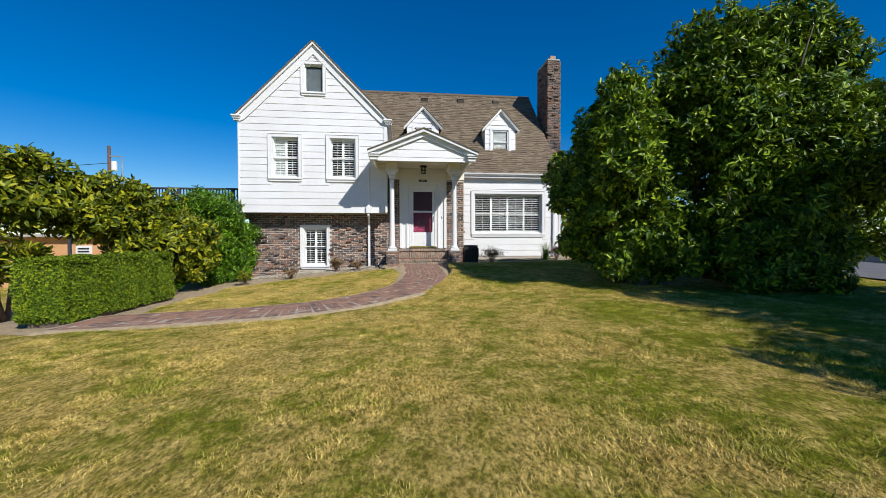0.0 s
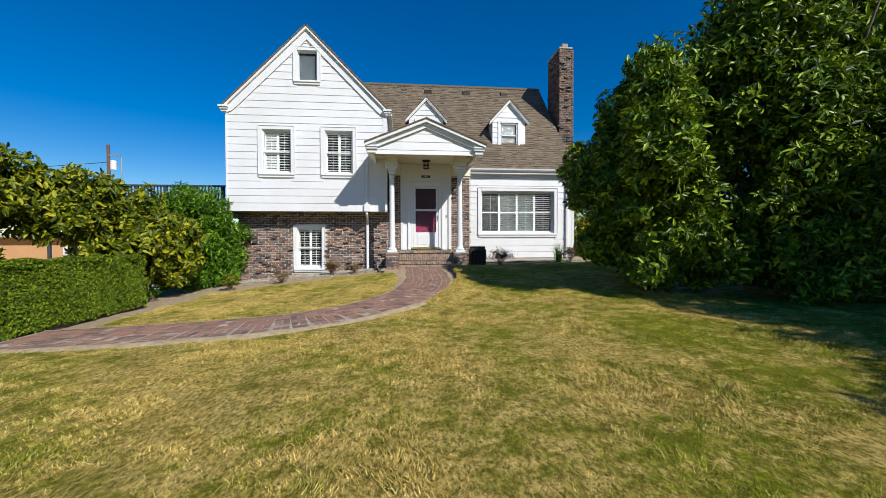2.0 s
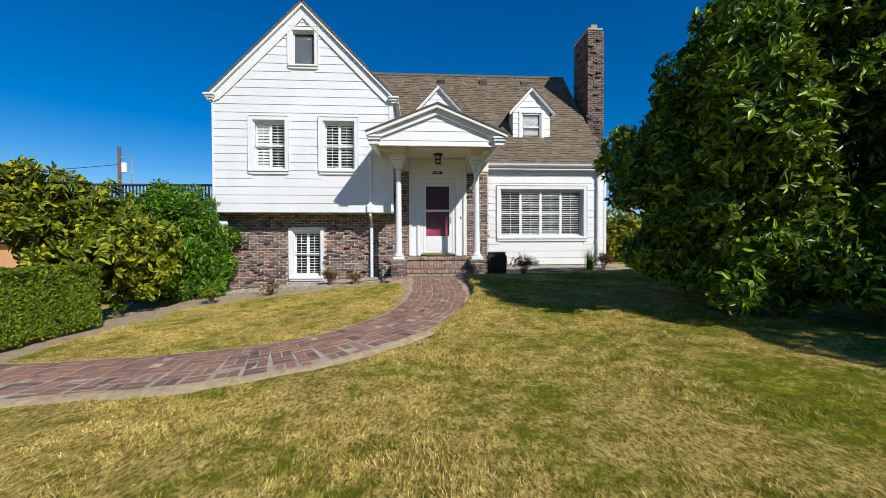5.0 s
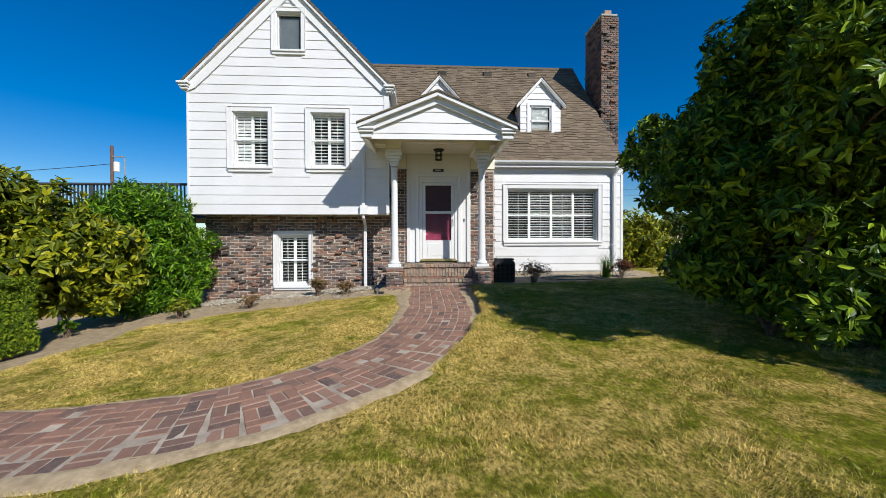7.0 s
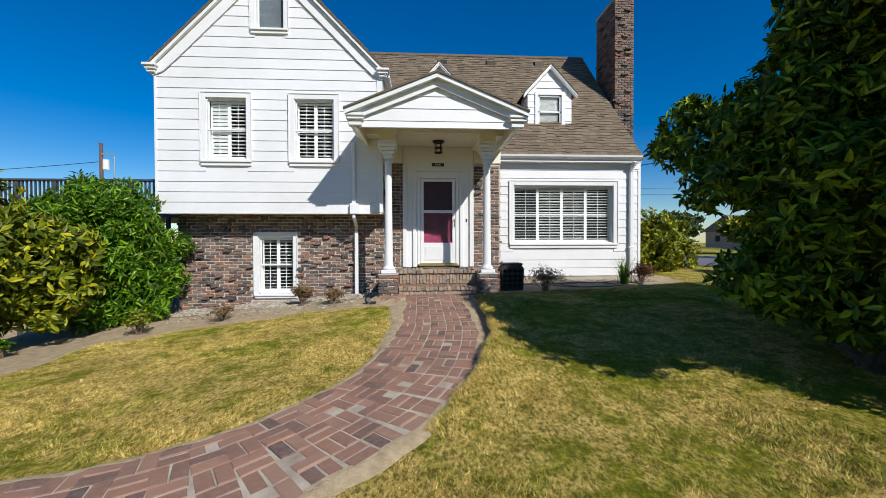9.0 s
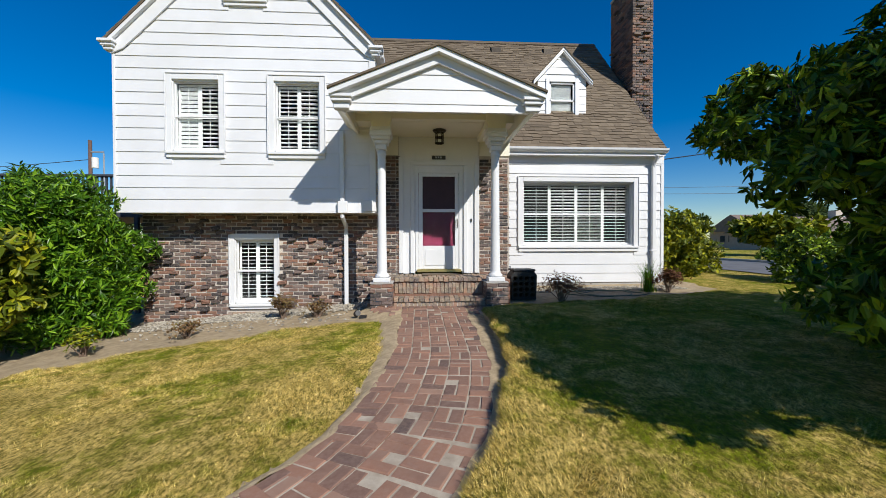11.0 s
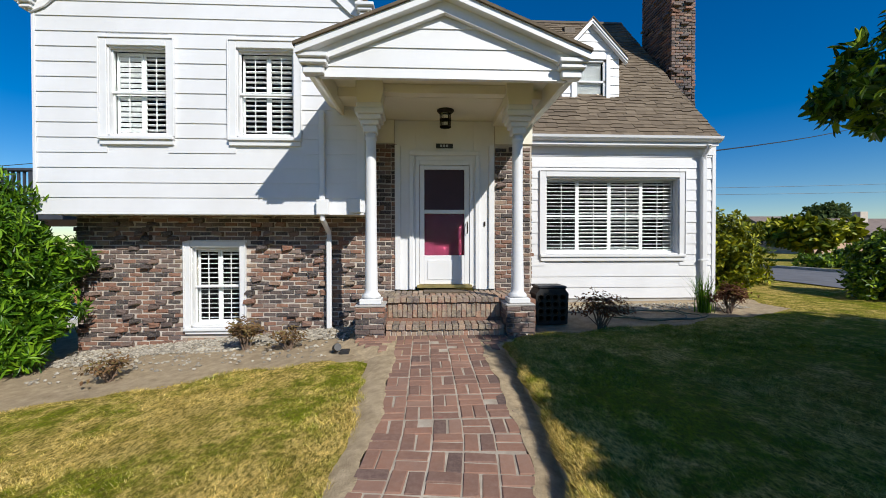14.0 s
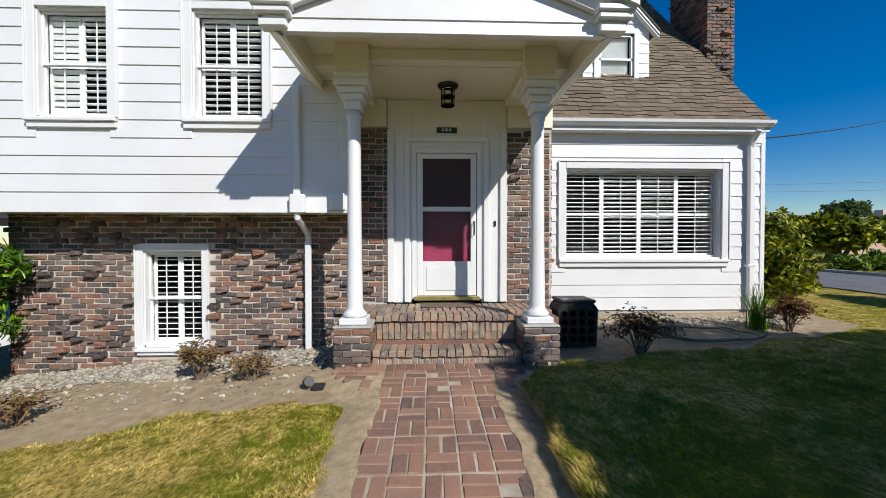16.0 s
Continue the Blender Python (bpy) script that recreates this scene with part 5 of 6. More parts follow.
def plant(name, base, lumps, count, per, length, width, droop, leaf, label, category, seed, r0=0.09, inner=0.35, each=16, size=0.42, heart=0.76):
    z = gz(*base)
    ob = empty(name, base[0], base[1], z, label=label, category=category)
    limbs(lumps, (base[0], base[1], z), r0, BARK, ob, seed)
    p, n = lump_points(clumps(lumps, each, seed, size, heart), count, seed, inner)
    leaves_mesh("crown", p, n, per, length, width, droop, leaf, ob, seed + 1)
    return ob


# broadleaf shrubs on the right of the lawn
plant("tall_shrub", (4.95, 7.9), [(4.9, 7.8, 1.1, 1.2, 1.4, 1.1), (5.6, 7.2, 0.9, 1.15, 0.9, 0.85), (4.75, 8.1, 2.3, 1.1, 1.4, 1.1), (4.8, 7.7, 3.3, 0.8, 1.0, 1.1), (4.7, 7.4, 4.25, 0.5, 0.6, 0.8), (4.75, 10.0, 3.0, 0.8, 1.15, 0.6), (4.4, 6.7, 2.2, 0.7, 0.7, 0.8), (4.4, 6.5, 3.1, 0.45, 0.5, 0.7), (4.5, 7.0, 3.6, 0.5, 0.55, 0.8), (3.85, 6.0, 2.65, 0.45, 0.5, 0.65), (4.05, 6.35, 3.4, 0.35, 0.4, 0.55)],
      11500, 6, 0.15, 0.027, 0.35, TREE_LEAF, "tall dense glossy green broadleaf shrub on the lawn", "shrub", 31, 0.07, 0.3, 30, 0.33, 0.66)
plant("broadleaf_tree", (7.6, 7.8), [(7.5, 7.6, 4.5, 1.9, 1.7, 1.3), (8.9, 7.2, 4.3, 1.5, 1.5, 1.4), (6.6, 7.8, 3.7, 1.35, 1.35, 1.3), (7.8, 7.1, 2.8, 2.0, 1.5, 1.4), (7.5, 6.9, 1.6, 1.9, 1.3, 1.3), (9.3, 7.1, 2.8, 1.5, 1.5, 1.4), (6.9, 7.5, 5.4, 1.0, 1.1, 0.8), (8.3, 7.4, 5.7, 1.2, 1.2, 0.8), (10.4, 7.8, 3.6, 1.4, 1.4, 1.4), (10.2, 7.8, 1.4, 1.4, 1.4, 1.3)],
      22000, 6, 0.165, 0.029, 0.35, TREE_LEAF, "large dark green broadleaf tree branching to the ground", "tree", 33, 0.13, 0.3, 34, 0.32, 0.66)
plant("low_shrub", (7.4, 6.3), [(6.9, 6.3, 0.7, 0.9, 0.7, 0.7), (7.9, 6.2, 0.75, 0.9, 0.7, 0.75), (8.5, 6.4, 1.1, 0.6, 0.6, 0.55)],
      2600, 6, 0.14, 0.027, 0.3, TREE_LEAF, "low green shrub in front of a larger tree", "shrub", 35, 0.04)
plant("broadleaf_tree", (9.3, 2.2), [(9.2, 2.0, 3.6, 2.2, 2.2, 1.8), (8.4, 1.2, 3.0, 1.6, 1.6, 1.4), (10.0, 3.4, 3.2, 1.7, 1.7, 1.6)],
      3600, 6, 0.2, 0.04, 0.35, TREE_LEAF, "broadleaf tree that shades the edge of the lawn", "tree", 37, 0.12)
plant("broadleaf_tree", (8.2, -1.6), [(7.9, -1.7, 3.4, 1.9, 1.9, 1.6), (9.4, -1.0, 3.4, 1.8, 1.8, 1.6)],
      2600, 6, 0.2, 0.04, 0.35, TREE_LEAF, "broadleaf tree that shades the lawn's corner", "tree", 39, 0.12)
# rhododendrons, laurel and clipped hedge on the other side
plant("rhododendron", (-8.6, 8.6), [(-8.8, 8.6, 2.15, 1.2, 1.2, 0.95), (-8.3, 9.0, 2.15, 1.0, 1.0, 0.9), (-9.6, 8.0, 2.15, 1.2, 1.2, 1.0), (-8.4, 7.9, 0.9, 1.1, 0.9, 0.7)],
      3000, 7, 0.18, 0.036, 0.25, RHODO_LEAF, "large yellow-green rhododendron with bare lower stems", "shrub", 41, 0.05, 0.25, 26, 0.34, 0.66)
plant("rhododendron", (-7.0, 10.4), [(-7.6, 10.2, 1.85, 1.0, 1.0, 0.9), (-6.8, 10.9, 1.35, 1.0, 1.0, 0.95), (-6.5, 10.2, 0.7, 0.9, 0.9, 0.8), (-6.3, 11.4, 0.8, 0.8, 0.8, 0.9)],
      3000, 7, 0.18, 0.036, 0.25, RHODO_LEAF, "yellow-green rhododendron beside the clipped hedge", "shrub", 43, 0.05, 0.25, 26, 0.34, 0.66)
plant("cherry_laurel", (-6.3, 13.1), [(-6.3, 13.1, 1.45, 1.15, 0.9, 1.25), (-5.95, 13.15, 0.5, 0.8, 0.7, 0.8), (-7.0, 13.2, 1.6, 0.95, 0.9, 1.05), (-6.15, 12.9, 2.1, 0.75, 0.7, 0.6), (-5.8, 13.0, 1.2, 0.68, 0.7, 1.1), (-5.75, 12.9, 0.2, 0.65, 0.7, 0.6), (-6.6, 12.6, 0.5, 1.0, 0.8, 0.9)],
      8500, 6, 0.165, 0.019, -0.3, LAUREL_LEAF, "bright green cherry laurel bush against the brick wall", "shrub", 45, 0.05)


def hedge():
    x0, x1, y0, y1, top = -6.45, -5.62, 6.35, 9.5, 0.84
    h = empty("clipped_hedge", -6.0, 8.0, gz(-6.0, 8.0), label="low clipped green box-shaped hedge on a soil edge", category="hedge")
    rng = np.random.default_rng(51)
    n = 15000
    f = rng.random(n)
    u, w = rng.random(n), rng.random(n)
    bot = -0.22
    p, d = np.empty((n, 3)), np.empty((n, 3))
    for lo, hi, fx, dr in ((0, 0.42, lambda a, b: (np.full_like(a, x1), y0 + a * (y1 - y0), bot + b * (top - bot)), (1, 0, 0)),
                           (0.42, 0.58, lambda a, b: (x0 + a * (x1 - x0), np.full_like(a, y0), bot + b * (top - bot)), (0, -1, 0)),
                           (0.58, 0.84, lambda a, b: (x0 + a * (x1 - x0), y0 + b * (y1 - y0), np.full_like(a, top)), (0, 0, 1)),
                           (0.84, 0.92, lambda a, b: (x0 + a * (x1 - x0), np.full_like(a, y1), bot + b * (top - bot)), (0, 1, 0)),
                           (0.92, 1.01, lambda a, b: (np.full_like(a, x0), y0 + a * (y1 - y0), bot + b * (top - bot)), (-1, 0, 0))):
        k = (f >= lo) & (f < hi)
        q = fx(u[k], w[k])
        p[k] = np.column_stack(q)
        d[k] = dr
    c = np.array(((x0 + x1) / 2, (y0 + y1) / 2, 0.35))
    half = np.array(((x1 - x0) / 2, (y1 - y0) / 2, 0.55))
    e = np.abs((p - c) / half)
    over = np.sort(e, axis=1)[:, 1] > 0.9
    p = np.where(over[:, None], c + (p - c) * 0.965, p)
    p += d * (0.03 * np.sin(p[:, 1] * 5 + p[:, 2] * 4) + 0.02 * np.sin(p[:, 1] * 13 + p[:, 0] * 9) - 0.05 * rng.random(n))[:, None]
    leaves_mesh("foliage", p, d.astype(float), 3, 0.055, 0.014, 0.0, HEDGE_LEAF, h, 52)
    part("core", box(x0 + 0.1, x1 - 0.1, y0 + 0.1, y1 - 0.1, bot - 0.2, top - 0.1, 0.05), BARK, h)


hedge()


def small_shrub(name, x, y, r, hgt, leaf, label, seed, count=260, length=0.055):
    z = gz(x, y)
    ob = empty(name, x, y, z, label=label, category="shrub")
    rng = random.Random(seed)
    bm = bmesh.new()
    tips, dirs = [], []
    for k in range(22):
        a, t = rng.uniform(0, 6.28), rng.uniform(0.1, 1.0)
        e = Vector((x + math.cos(a) * r * t, y + math.sin(a) * r * t, z + hgt * (1.05 - 0.45 * t) * rng.uniform(0.7, 1.0)))
        s = Vector((x + rng.uniform(-0.04, 0.04), y + rng.uniform(-0.04, 0.04), z - 0.05))
        m = s.lerp(e, 0.5) + Vector((rng.uniform(-0.05, 0.05), rng.uniform(-0.05, 0.05), 0.08))
        add_tube(bm, [s, m, e], [0.009, 0.006, 0.002], 5)
        for j in range(count // 22):
            q = m.lerp(e, rng.uniform(-0.2, 1.05)) + Vector((rng.gauss(0, 0.05), rng.gauss(0, 0.05), rng.gauss(0, 0.04)))
            tips.append(tuple(q))
            dirs.append((e - s).normalized())
    part("stem", bm, TWIG, ob)
    leaves_mesh("foliage", np.array(tips), np.array([tuple(d) for d in dirs]), 3, length, length * 0.28, 0.1, leaf, ob, seed)


small_shrub("barberry", 3.15, 13.0, 0.48, 0.62, RED_LEAF, "thin reddish barberry shrub in the soil bed", 61, 420)
small_shrub("barberry", 5.95, 13.9, 0.50, 0.50, RED_LEAF, "thin reddish shrub near the corner of the house", 62, 420)
small_shrub("dry_shrub", -2.25, 12.95, 0.30, 0.50, DRY_LEAF, "dried brown shrub against the brick wall", 63, 260)
small_shrub("dry_shrub", -1.55, 12.75, 0.26, 0.30, DRY_LEAF, "small half-dead shrub in the gravel bed", 64, 120)
small_shrub("dry_shrub", -3.55, 12.1, 0.30, 0.28, DRY_LEAF, "small dry twiggy shrub on bare soil", 65, 110)
small_shrub("dry_shrub", -4.75, 11.55, 0.22, 0.42, RHODO_LEAF, "small yellowing shrub below the laurel", 66, 200)
small_shrub("seedling", -6.2, 10.6, 0.16, 0.3, LAUREL_LEAF, "small green seedling at the edge of the lawn", 67, 90, 0.07)


def grass_clump(x, y):
    z = gz(x, y)
    rng = np.random.default_rng(71)
    v, f = [], []
    for k in range(150):
        a, l = rng.uniform(0, 6.28), rng.uniform(0.45, 0.95)
        out = rng.uniform(0.05, 0.5) * l
        bx, by = x + rng.normal() * 0.06, y + rng.normal() * 0.06
        px, py = -math.sin(a) * 0.006, math.cos(a) * 0.006
        i = len(v)
        for t, w in ((0, 1), (0.5, 0.9), (1, 0.1)):
            cx, cy, cz = bx + math.cos(a) * out * t * t, by + math.sin(a) * out * t * t, z - 0.03 + l * t * (1 - 0.18 * t)
            v.extend([(cx - px * w, cy - py * w, cz), (cx + px * w, cy + py * w, cz)])
        f.extend([(i, i + 1, i + 3, i + 2), (i + 2, i + 3, i + 5, i + 4)])
    tagged(raw_object("ornamental_grass", v, f, LAUREL_LEAF), "clump of upright green ornamental grass by the house corner", "grass clump")


grass_clump(5.55, 14.0)
plant("laurel_bush", (8.3, 17.2), [(8.2, 17.2, 1.35, 0.95, 0.95, 1.05), (9.1, 17.8, 1.25, 1.1, 1.0, 0.95), (8.2, 17.0, 0.8, 0.8, 0.8, 0.5)],
      1500, 6, 0.16, 0.035, 0.2, RHODO_LEAF, "rounded yellow-green bush beyond the house corner", "shrub", 47, 0.04)
plant("laurel_bush", (11.5, 23.0), [(11.5, 23, 1.5, 1.3, 1.3, 1.1)], 900, 6, 0.2, 0.045, 0.2, LAUREL_LEAF, "rounded green bush near the side street", "shrub", 48, 0.04)


# gravel along the wall bases: stones lying on the soil
def gravel(name, n, x0, x1, y0f, y1f, seed):
    rng = np.random.default_rng(seed)
    base = bmesh.new()
    bmesh.ops.create_icosphere(base, subdivisions=1, radius=1)
    bv = np.array([tuple(q.co) for q in base.verts])
    bf = np.array([[q.index for q in t.verts] for t in base.faces])
    base.free()
    x = rng.uniform(x0, x1, n)
    y = y0f(x) + (y1f(x) - y0f(x)) * rng.random(n)
    s = rng.uniform(0.012, 0.034, (n, 1, 1)) * rng.uniform(0.6, 1.3, (n, 1, 3)) * np.array((1, 1, 0.6))
    v = bv[None] * (1 + rng.normal(size=(n, len(bv), 1)) * 0.12) * s
    v += np.column_stack((x, y, ground_z(x, y) - 0.02))[:, None]
    f = (bf[None] + (np.arange(n) * len(bv))[:, None, None]).reshape(-1, 3)
    mt = STONE
    tagged(raw_object(name, v.reshape(-1, 3).tolist(), f.tolist(), mt), "pale grey gravel strip along the foot of the house", "gravel", kind="stuff")


mt = Mat("pale_stone", 0.9)
mt.color(mt.mix(mt.ramp(mt.noise(30), [(0.4, (0, 0, 0)), (0.7, (0.5, 0.5, 0.5))]), mt.ramp(mt.island(), [(0, (0.17, 0.15, 0.115)), (0.6, (0.37, 0.33, 0.26)), (1, (0.54, 0.49, 0.39))]), (0.3, 0.27, 0.22)))
mt.bump(mt.noise(80), 0.4, 0.004)
STONE = mt.m
gravel("gravel", 2600, -5.3, -0.75, lambda x: 13.05 + 0.12 * np.sin(x * 3), lambda x: np.full_like(x, 13.85), 81)
gravel("gravel", 1500, 2.4, 6.7, lambda x: 14.2 + 0.1 * np.sin(x * 3), lambda x: np.full_like(x, 15.15), 82)
gravel("gravel", 260, -4.8, 0.0, lambda x: 12.2 + 0 * x, lambda x: 13.1 + 0 * x, 83)

# hose reel box, hose and a loose lamp by the landing
reel = empty("hose_reel_box", 2.48, 13.5, gz(2.48, 13.5), label="black plastic hose reel box with ornate panel", category="hose reel")
rz = gz(2.48, 13.5) - 0.03
part("body", prism([(2.24, rz), (2.74, rz), (2.76, rz + 0.5), (2.70, rz + 0.58), (2.28, rz + 0.58), (2.22, rz + 0.5)], "y", 13.32, 13.72), BLACK, reel)
part("lid", box(2.25, 2.73, 13.30, 13.74, rz + 0.582, rz + 0.63, 0.02), BLACK, reel)
bm = bmesh.new()
for i in range(4):
    for j in range(4):
        q = lathe([(0.05, 0.0), (0.05, 0.012), (0.035, 0.012), (0.035, 0.0)], 10)
        bmesh.ops.transform(q, matrix=pose(2.30 + 0.12 * i, 13.318, rz + 0.1 + 0.115 * j, 90), verts=q.verts)
        tmp = bpy.data.meshes.new("scroll")
        q.to_mesh(tmp)
        q.free()
        bm.from_mesh(tmp)
        bpy.data.meshes.remove(tmp)
part("panel", bm, IRON, reel, "scrolled relief panel")
pts = []
for k in range(90):
    a = k * 0.21
    r = 0.42 + 0.10 * math.sin(k * 0.37) + 0.0015 * k
    x, y = 4.45 + 1.45 * r * math.cos(a), 13.75 + 0.75 * r * math.sin(a)
    pts.append((x, y, gz(x, y) + 0.0 + 0.010 * (k % 5 > 2)))
tagged(part("garden_hose", tube(pts, 0.012, 6), HOSE, smooth=True), "loosely coiled green garden hose on the soil", "hose")
spot = empty("garden_spotlight", -0.78, 12.3, gz(-0.78, 12.3), label="small black garden spotlight lying at the landing's edge", category="light")
sz = gz(-0.78, 12.3)
bm = lathe([(0.03, 0), (0.05, 0.02), (0.055, 0.10), (0.05, 0.12)], 12)
bmesh.ops.transform(bm, matrix=pose(-0.80, 12.32, sz + 0.03, 70, 0, 30), verts=bm.verts)
part("head", bm, BLACK, spot)
part("base", box(-0.72, -0.60, 12.2, 12.32, sz - 0.03, sz + 0.025, 0.008), BLACK, spot)

# ---- beyond the garden ----
wallc = tagged(part("concrete_wall", box(-10.5, -6.6, 6.0, 6.2, -1.2, 0.02, 0.015), CONCRETE), "low weathered concrete retaining wall below the hedge", "wall", kind="structure")
deck = empty("deck", -8.5, 15.6, -0.5, label="raised deck with dark baluster railing behind the shrubs", category="deck")
part("platform", box(-12.5, -5.6, 15.35, 18.5, 2.17, 2.32), RAIL, deck)
part("top_rail", box(-12.5, -5.6, 15.32, 15.46, 3.15, 3.21, 0.01), RAIL, deck)
part("bottom_rail", box(-12.5, -5.6, 15.36, 15.42, 2.47, 2.53, 0.005), RAIL, deck)
for i in range(8):
    part("post", box(-12.45 + i * 0.97, -12.36 + i * 0.97, 15.34, 15.43, -1.3 if i % 2 == 0 else 2.32, 3.15, 0.005), RAIL, deck)
me = bpy.data.meshes.new("baluster")
bm = add_box(bmesh.new(), -0.018, 0.018, -0.018, 0.018, -0.31, 0.31)
bm.to_mesh(me)
bm.free()
me.materials.append(RAIL)
for i in range(62):
    b = new("baluster", me)
    b.parent = deck
    b.matrix_parent_inverse = deck.matrix_basis.inverted()
    b.matrix_basis = pose(-12.3 + i * 0.109, 15.39, 2.84)

garage = empty("garage", -17, 22, -1.2, label="tan stucco garage with a shallow roof behind the shrubs", category="garage")
part("wall", box(-20.5, -13.4, 20, 26, -1.4, 1.35), TAN, garage)
part("roof", box(-20.9, -13.0, 19.6, 26.4, 1.35, 1.5, 0.03), CONCRETE, garage)
part("sign", box(-15.6, -14.9, 19.95, 19.995, 0.55, 0.95), TRIM, garage, "white notice with dark bars")
for i in range(2):
    part("text_bar", box(-15.5, -15.0, 19.93, 19.948, 0.63 + i * 0.14, 0.70 + i * 0.14, 0), BLACK, garage)
car = empty("car", -10.9, 18.2, gz(-10.9, 18.2), label="white parked car glimpsed through the shrubs", category="car")
cz = gz(-10.9, 18.2)
part("body", prism([(-13.0, cz + 0.3), (-8.8, cz + 0.3), (-8.75, cz + 0.75), (-9.7, cz + 0.9), (-10.4, cz + 1.38), (-12.0, cz + 1.40), (-12.7, cz + 0.95), (-13.05, cz + 0.85)], "y", 17.3, 19.0), CARPAINT, car)
part("side_window", prism([(-10.0, cz + 0.93), (-10.5, cz + 1.30), (-11.9, cz + 1.32), (-12.4, cz + 0.95)], "y", 17.285, 17.297), DARK, car)
for wx in (-12.2, -9.6):
    bm = lathe([(0.2, -0.1), (0.31, -0.1), (0.33, -0.07), (0.33, 0.07), (0.31, 0.1), (0.2, 0.1)], 24)
    bmesh.ops.transform(bm, matrix=pose(wx, 17.37, cz + 0.33, 90), verts=bm.verts)
    wh = part("wheel", bm, TYRE, car)
    bm = lathe([(0.05, -0.08), (0.2, -0.07), (0.2, 0.1), (0.05, 0.1)], 16)
    bmesh.ops.transform(bm, matrix=pose(wx, 17.37, cz + 0.33, 90), verts=bm.verts)
    part("rim", bm, GALV, wh)

pole = empty("utility_pole", -28.8, 42, -1, label="tall dark wooden utility pole with pale transformer", category="utility pole")
bm = add_tube(bmesh.new(), [(-28.8, 42, -1.5), (-28.8, 42, 10.7)], [0.17, 0.14], 10)
part("post", bm, POLE, pole)
part("transformer", tube([(-28.15, 41.7, 8.2), (-28.15, 41.7, 9.1)], 0.25, 12), TRIM, pole)
part("bracket", box(-28.7, -27.6, 41.9, 42.0, 9.6, 9.72), GALV, pole)
part("conduit", tube([(-27.5, 41.8, 6.0), (-27.5, 41.8, 9.5)], 0.06, 6), GALV, pole)


def wire(a, b, sag, r, label):
    a, b = Vector(a), Vector(b)
    pts = [a.lerp(b, k / 14) - Vector((0, 0, 4 * sag * (k / 14) * (1 - k / 14))) for k in range(15)]
    tagged(part("overhead_wire", tube(pts, r, 5), BLACK), label, "cable")


wire((6.58, 15.6, 3.72), (44, 40, 14.0), 0.5, 0.016, "thin black service cable from the house")
wire((15, 75, 11.3), (95, 62, 11.6), 0.5, 0.03, "thin dark overhead power line")
wire((15, 75, 10.4), (95, 62, 10.2), 0.5, 0.03, "thin dark overhead power line")
wire((-28.8, 42, 9.0), (-80, 50, 9.0), 0.8, 0.03, "thin dark overhead power line")

for px, py, pz in ((44, 40, 14.3), (15, 75, 11.8), (95, 62, 12.0)):
    up = empty("utility_pole", px, py, 0, label="tall dark wooden utility pole carrying cables", category="utility pole")
    part("post", add_tube(bmesh.new(), [(px, py, -0.3), (px, py, pz)], [0.2, 0.15], 10), POLE, up)
    part("crossarm", box(px - 0.9, px + 0.9, py - 0.06, py + 0.06, pz - 0.9, pz - 0.75), POLE, up)

# side street beyond the house
def strip(name, x0, x1, y0, y1, lift, material, label, cat):
    v, f = [], []
    ys = np.linspace(y0, y1, 40)
    for y in ys:
        for x in (x0, x1):
            v.append((x, y, gz(x, y) + lift))
    for i in range(39):
        f.append((2 * i, 2 * i + 1, 2 * i + 3, 2 * i + 2))
    tagged(raw_object(name, v, f, material), label, cat, kind="structure")


strip("road", 10.9, 15.6, -80, 120, 0.03, ASPHALT, "grey asphalt side street", "road")
strip("pavement", 15.6, 15.8, -80, 120, 0.13, CONCRETE, "pale concrete kerb", "kerb")
tagged(part("kerb", box(15.58, 15.62, -80, 120, 0.2, 0.72, 0), CONCRETE), "pale concrete kerb face", "kerb", kind="structure")


def far_house(x, y, w, d, h, ridge, wall, roofm, label):
    z = gz(x, y)
    ob = empty("house", x, y, z, label=label, category="house")
    part("wall", box(x - w / 2, x + w / 2, y - d / 2, y + d / 2, z - 0.3, z + h), wall, ob)
    part("roof", prism([(y - d / 2 - 0.5, z + h - 0.1), (y + d / 2 + 0.5, z + h - 0.1), (y, z + ridge)], "x", x - w / 2 - 0.5, x + w / 2 + 0.5), roofm, ob)
    part("chimney", box(x + w * 0.18, x + w * 0.18 + 0.9, y - 1.2, y - 0.3, z + h, z + ridge + 0.7), MORTAR, ob)
    for i in range(3):
        wx = x - w * 0.33 + i * w * 0.3
        wd = part("window", box(wx - 0.7, wx + 0.7, y - d / 2 - 0.06, y - d / 2 - 0.01, z + 0.9, z + 2.1), TRIM, ob)
        part("pane", box(wx - 0.6, wx + 0.6, y - d / 2 - 0.08, y - d / 2 - 0.062, z + 1.0, z + 2.0), DARK, wd)
        part("pane", box(x - w / 2 - 0.08, x - w / 2 - 0.06, y - 2 + i * 1.8, y - 1 + i * 1.8, z + 1.0, z + 2.0), DARK, wd)


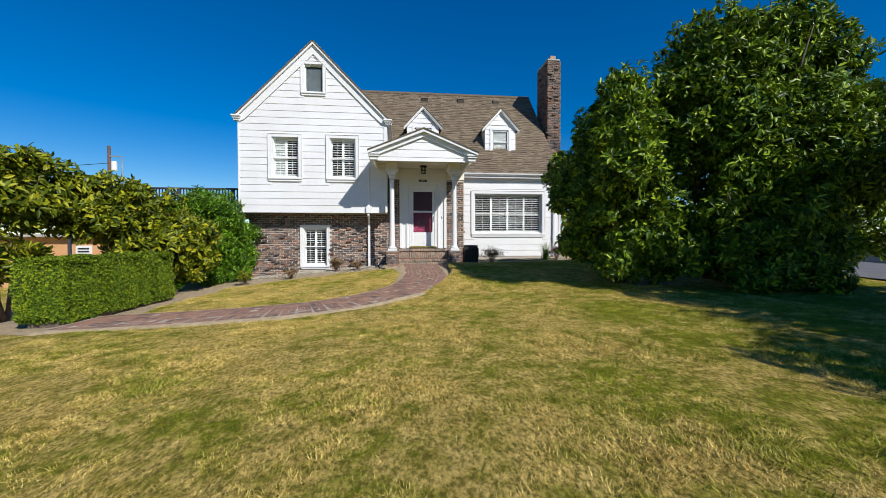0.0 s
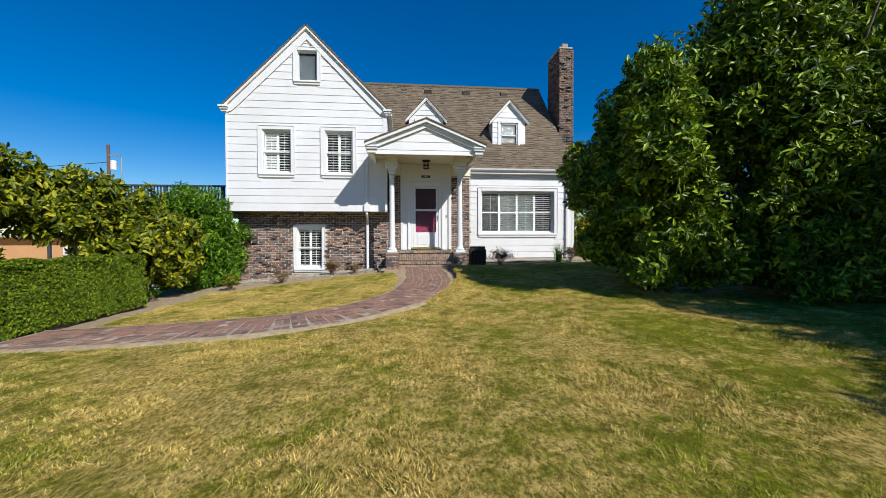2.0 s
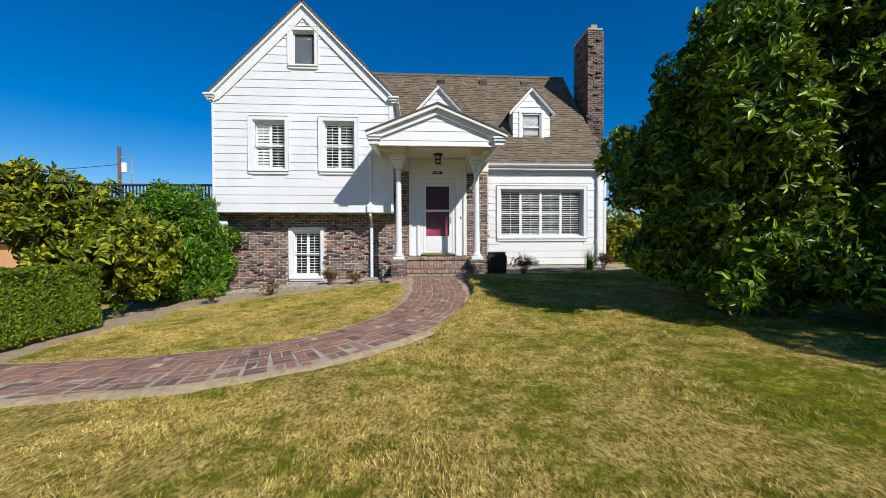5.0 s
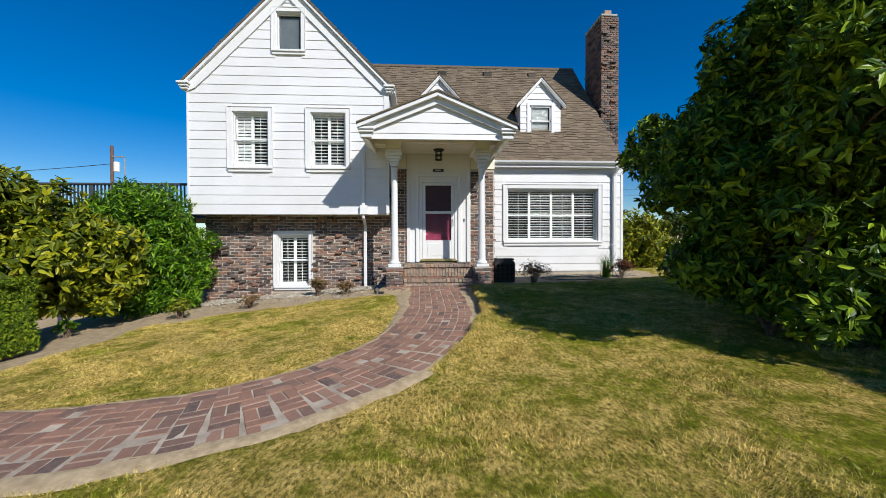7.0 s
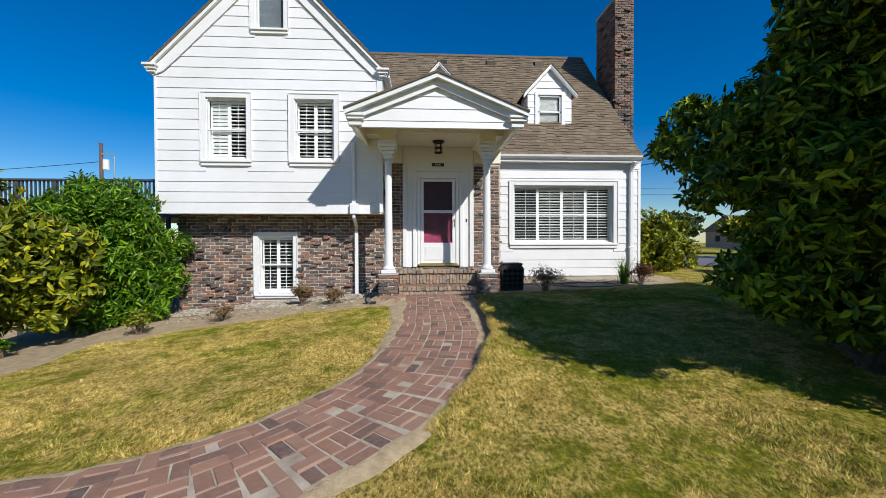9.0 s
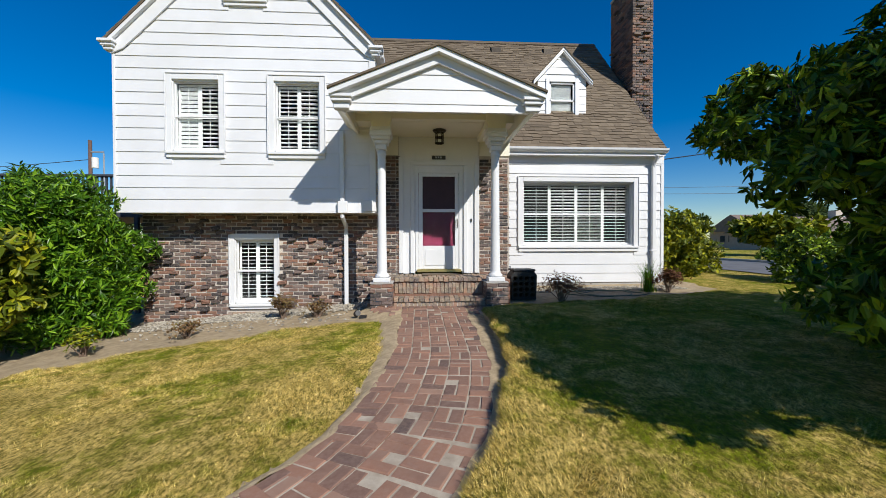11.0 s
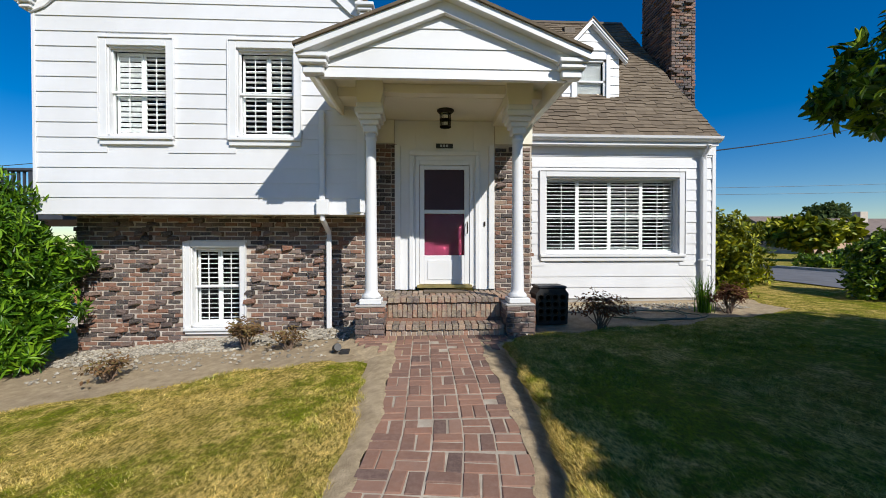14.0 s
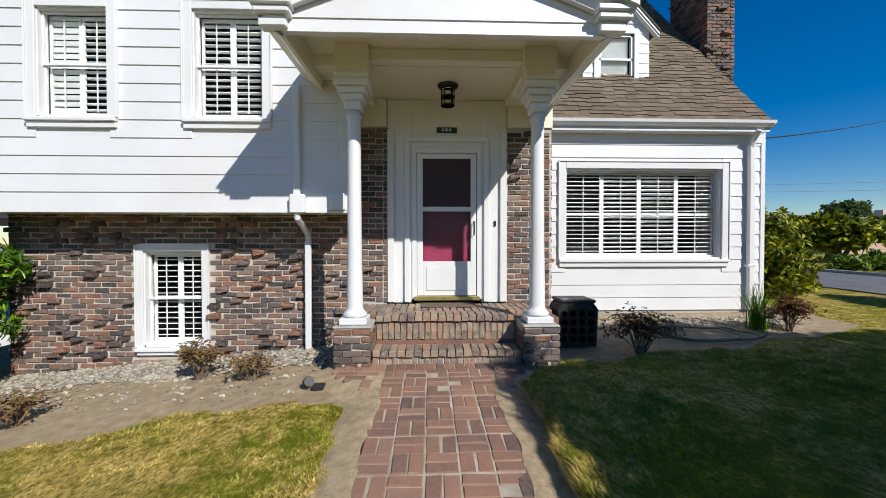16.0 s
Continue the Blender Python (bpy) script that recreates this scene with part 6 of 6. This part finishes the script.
FAR_ROOF = plain("distant_roof", (0.16, 0.12, 0.10), (0.24, 0.19, 0.16), 2, 0.95, bump=0.3)
PEACH = plain("peach_wall", (0.48, 0.31, 0.22), (0.56, 0.38, 0.28), 2, 0.9, bump=0.2)
far_house(47, 50, 13, 8, 2.2, 4.0, PEACH, FAR_ROOF, "low peach house with brown roof across the street")
far_house(58, 66, 14, 10, 2.8, 5.4, PEACH, FAR_ROOF, "distant low house with grey-brown roof")


def far_tree(x, y, h, r, seed, label, leaf=FAR_LEAF):
    z = gz(x, y)
    rng = random.Random(seed)
    lumps = [(x + rng.uniform(-0.6, 0.6) * r, y + rng.uniform(-0.6, 0.6) * r, z + h * rng.uniform(0.45, 0.85), r * rng.uniform(0.4, 0.65), r * rng.uniform(0.4, 0.65), h * rng.uniform(0.13, 0.22)) for _ in range(7)]
    plant("tree", (x, y), lumps, 900, 5, 0.5, 0.16, 0.2, leaf, label, "tree", seed, 0.16)


far_tree(53, 56, 6.3, 3.2, 91, "broad distant green tree behind houses")
far_tree(33, 30, 3.4, 2.4, 92, "rounded green garden tree across the street")
far_tree(25, 31, 2.5, 2.9, 93, "low green garden bush across the street", RHODO_LEAF)
far_tree(40, 62, 5.5, 3.0, 94, "distant green tree on the skyline")
far_tree(-40, 60, 6, 4, 95, "distant green tree behind the deck")
lowhedge = [(18.5 + i * 1.5, 24 + i * 0.9, 0.75, 1.3, 0.8, 0.45) for i in range(6)]
plant("planting_strip", (21, 26), lowhedge, 1500, 5, 0.2, 0.05, 0.1, TREE_LEAF, "low dark planting across the street", "shrub", 96, 0.02)
plant("street_shrub", (19.5, 21.5), [(19.2, 21.2, 1.1, 1.6, 1.5, 0.9), (21.2, 22.6, 1.3, 1.7, 1.6, 1.0), (22.8, 20.6, 1.4, 1.8, 1.6, 1.2)], 1800, 6, 0.2, 0.045, 0.2, TREE_LEAF, "dark green shrubs across the side street", "shrub", 97, 0.05)
plant("low_shrub", (10.2, 14.8), [(10.0, 14.8, 0.75, 0.6, 0.7, 0.6), (10.5, 15.1, 1.2, 0.6, 0.7, 0.8), (10.6, 14.3, 0.8, 0.6, 0.6, 0.6)],
      1600, 6, 0.14, 0.03, 0.2, TREE_LEAF, "low dark green shrub at the lawn's edge by the street", "shrub", 98, 0.03)
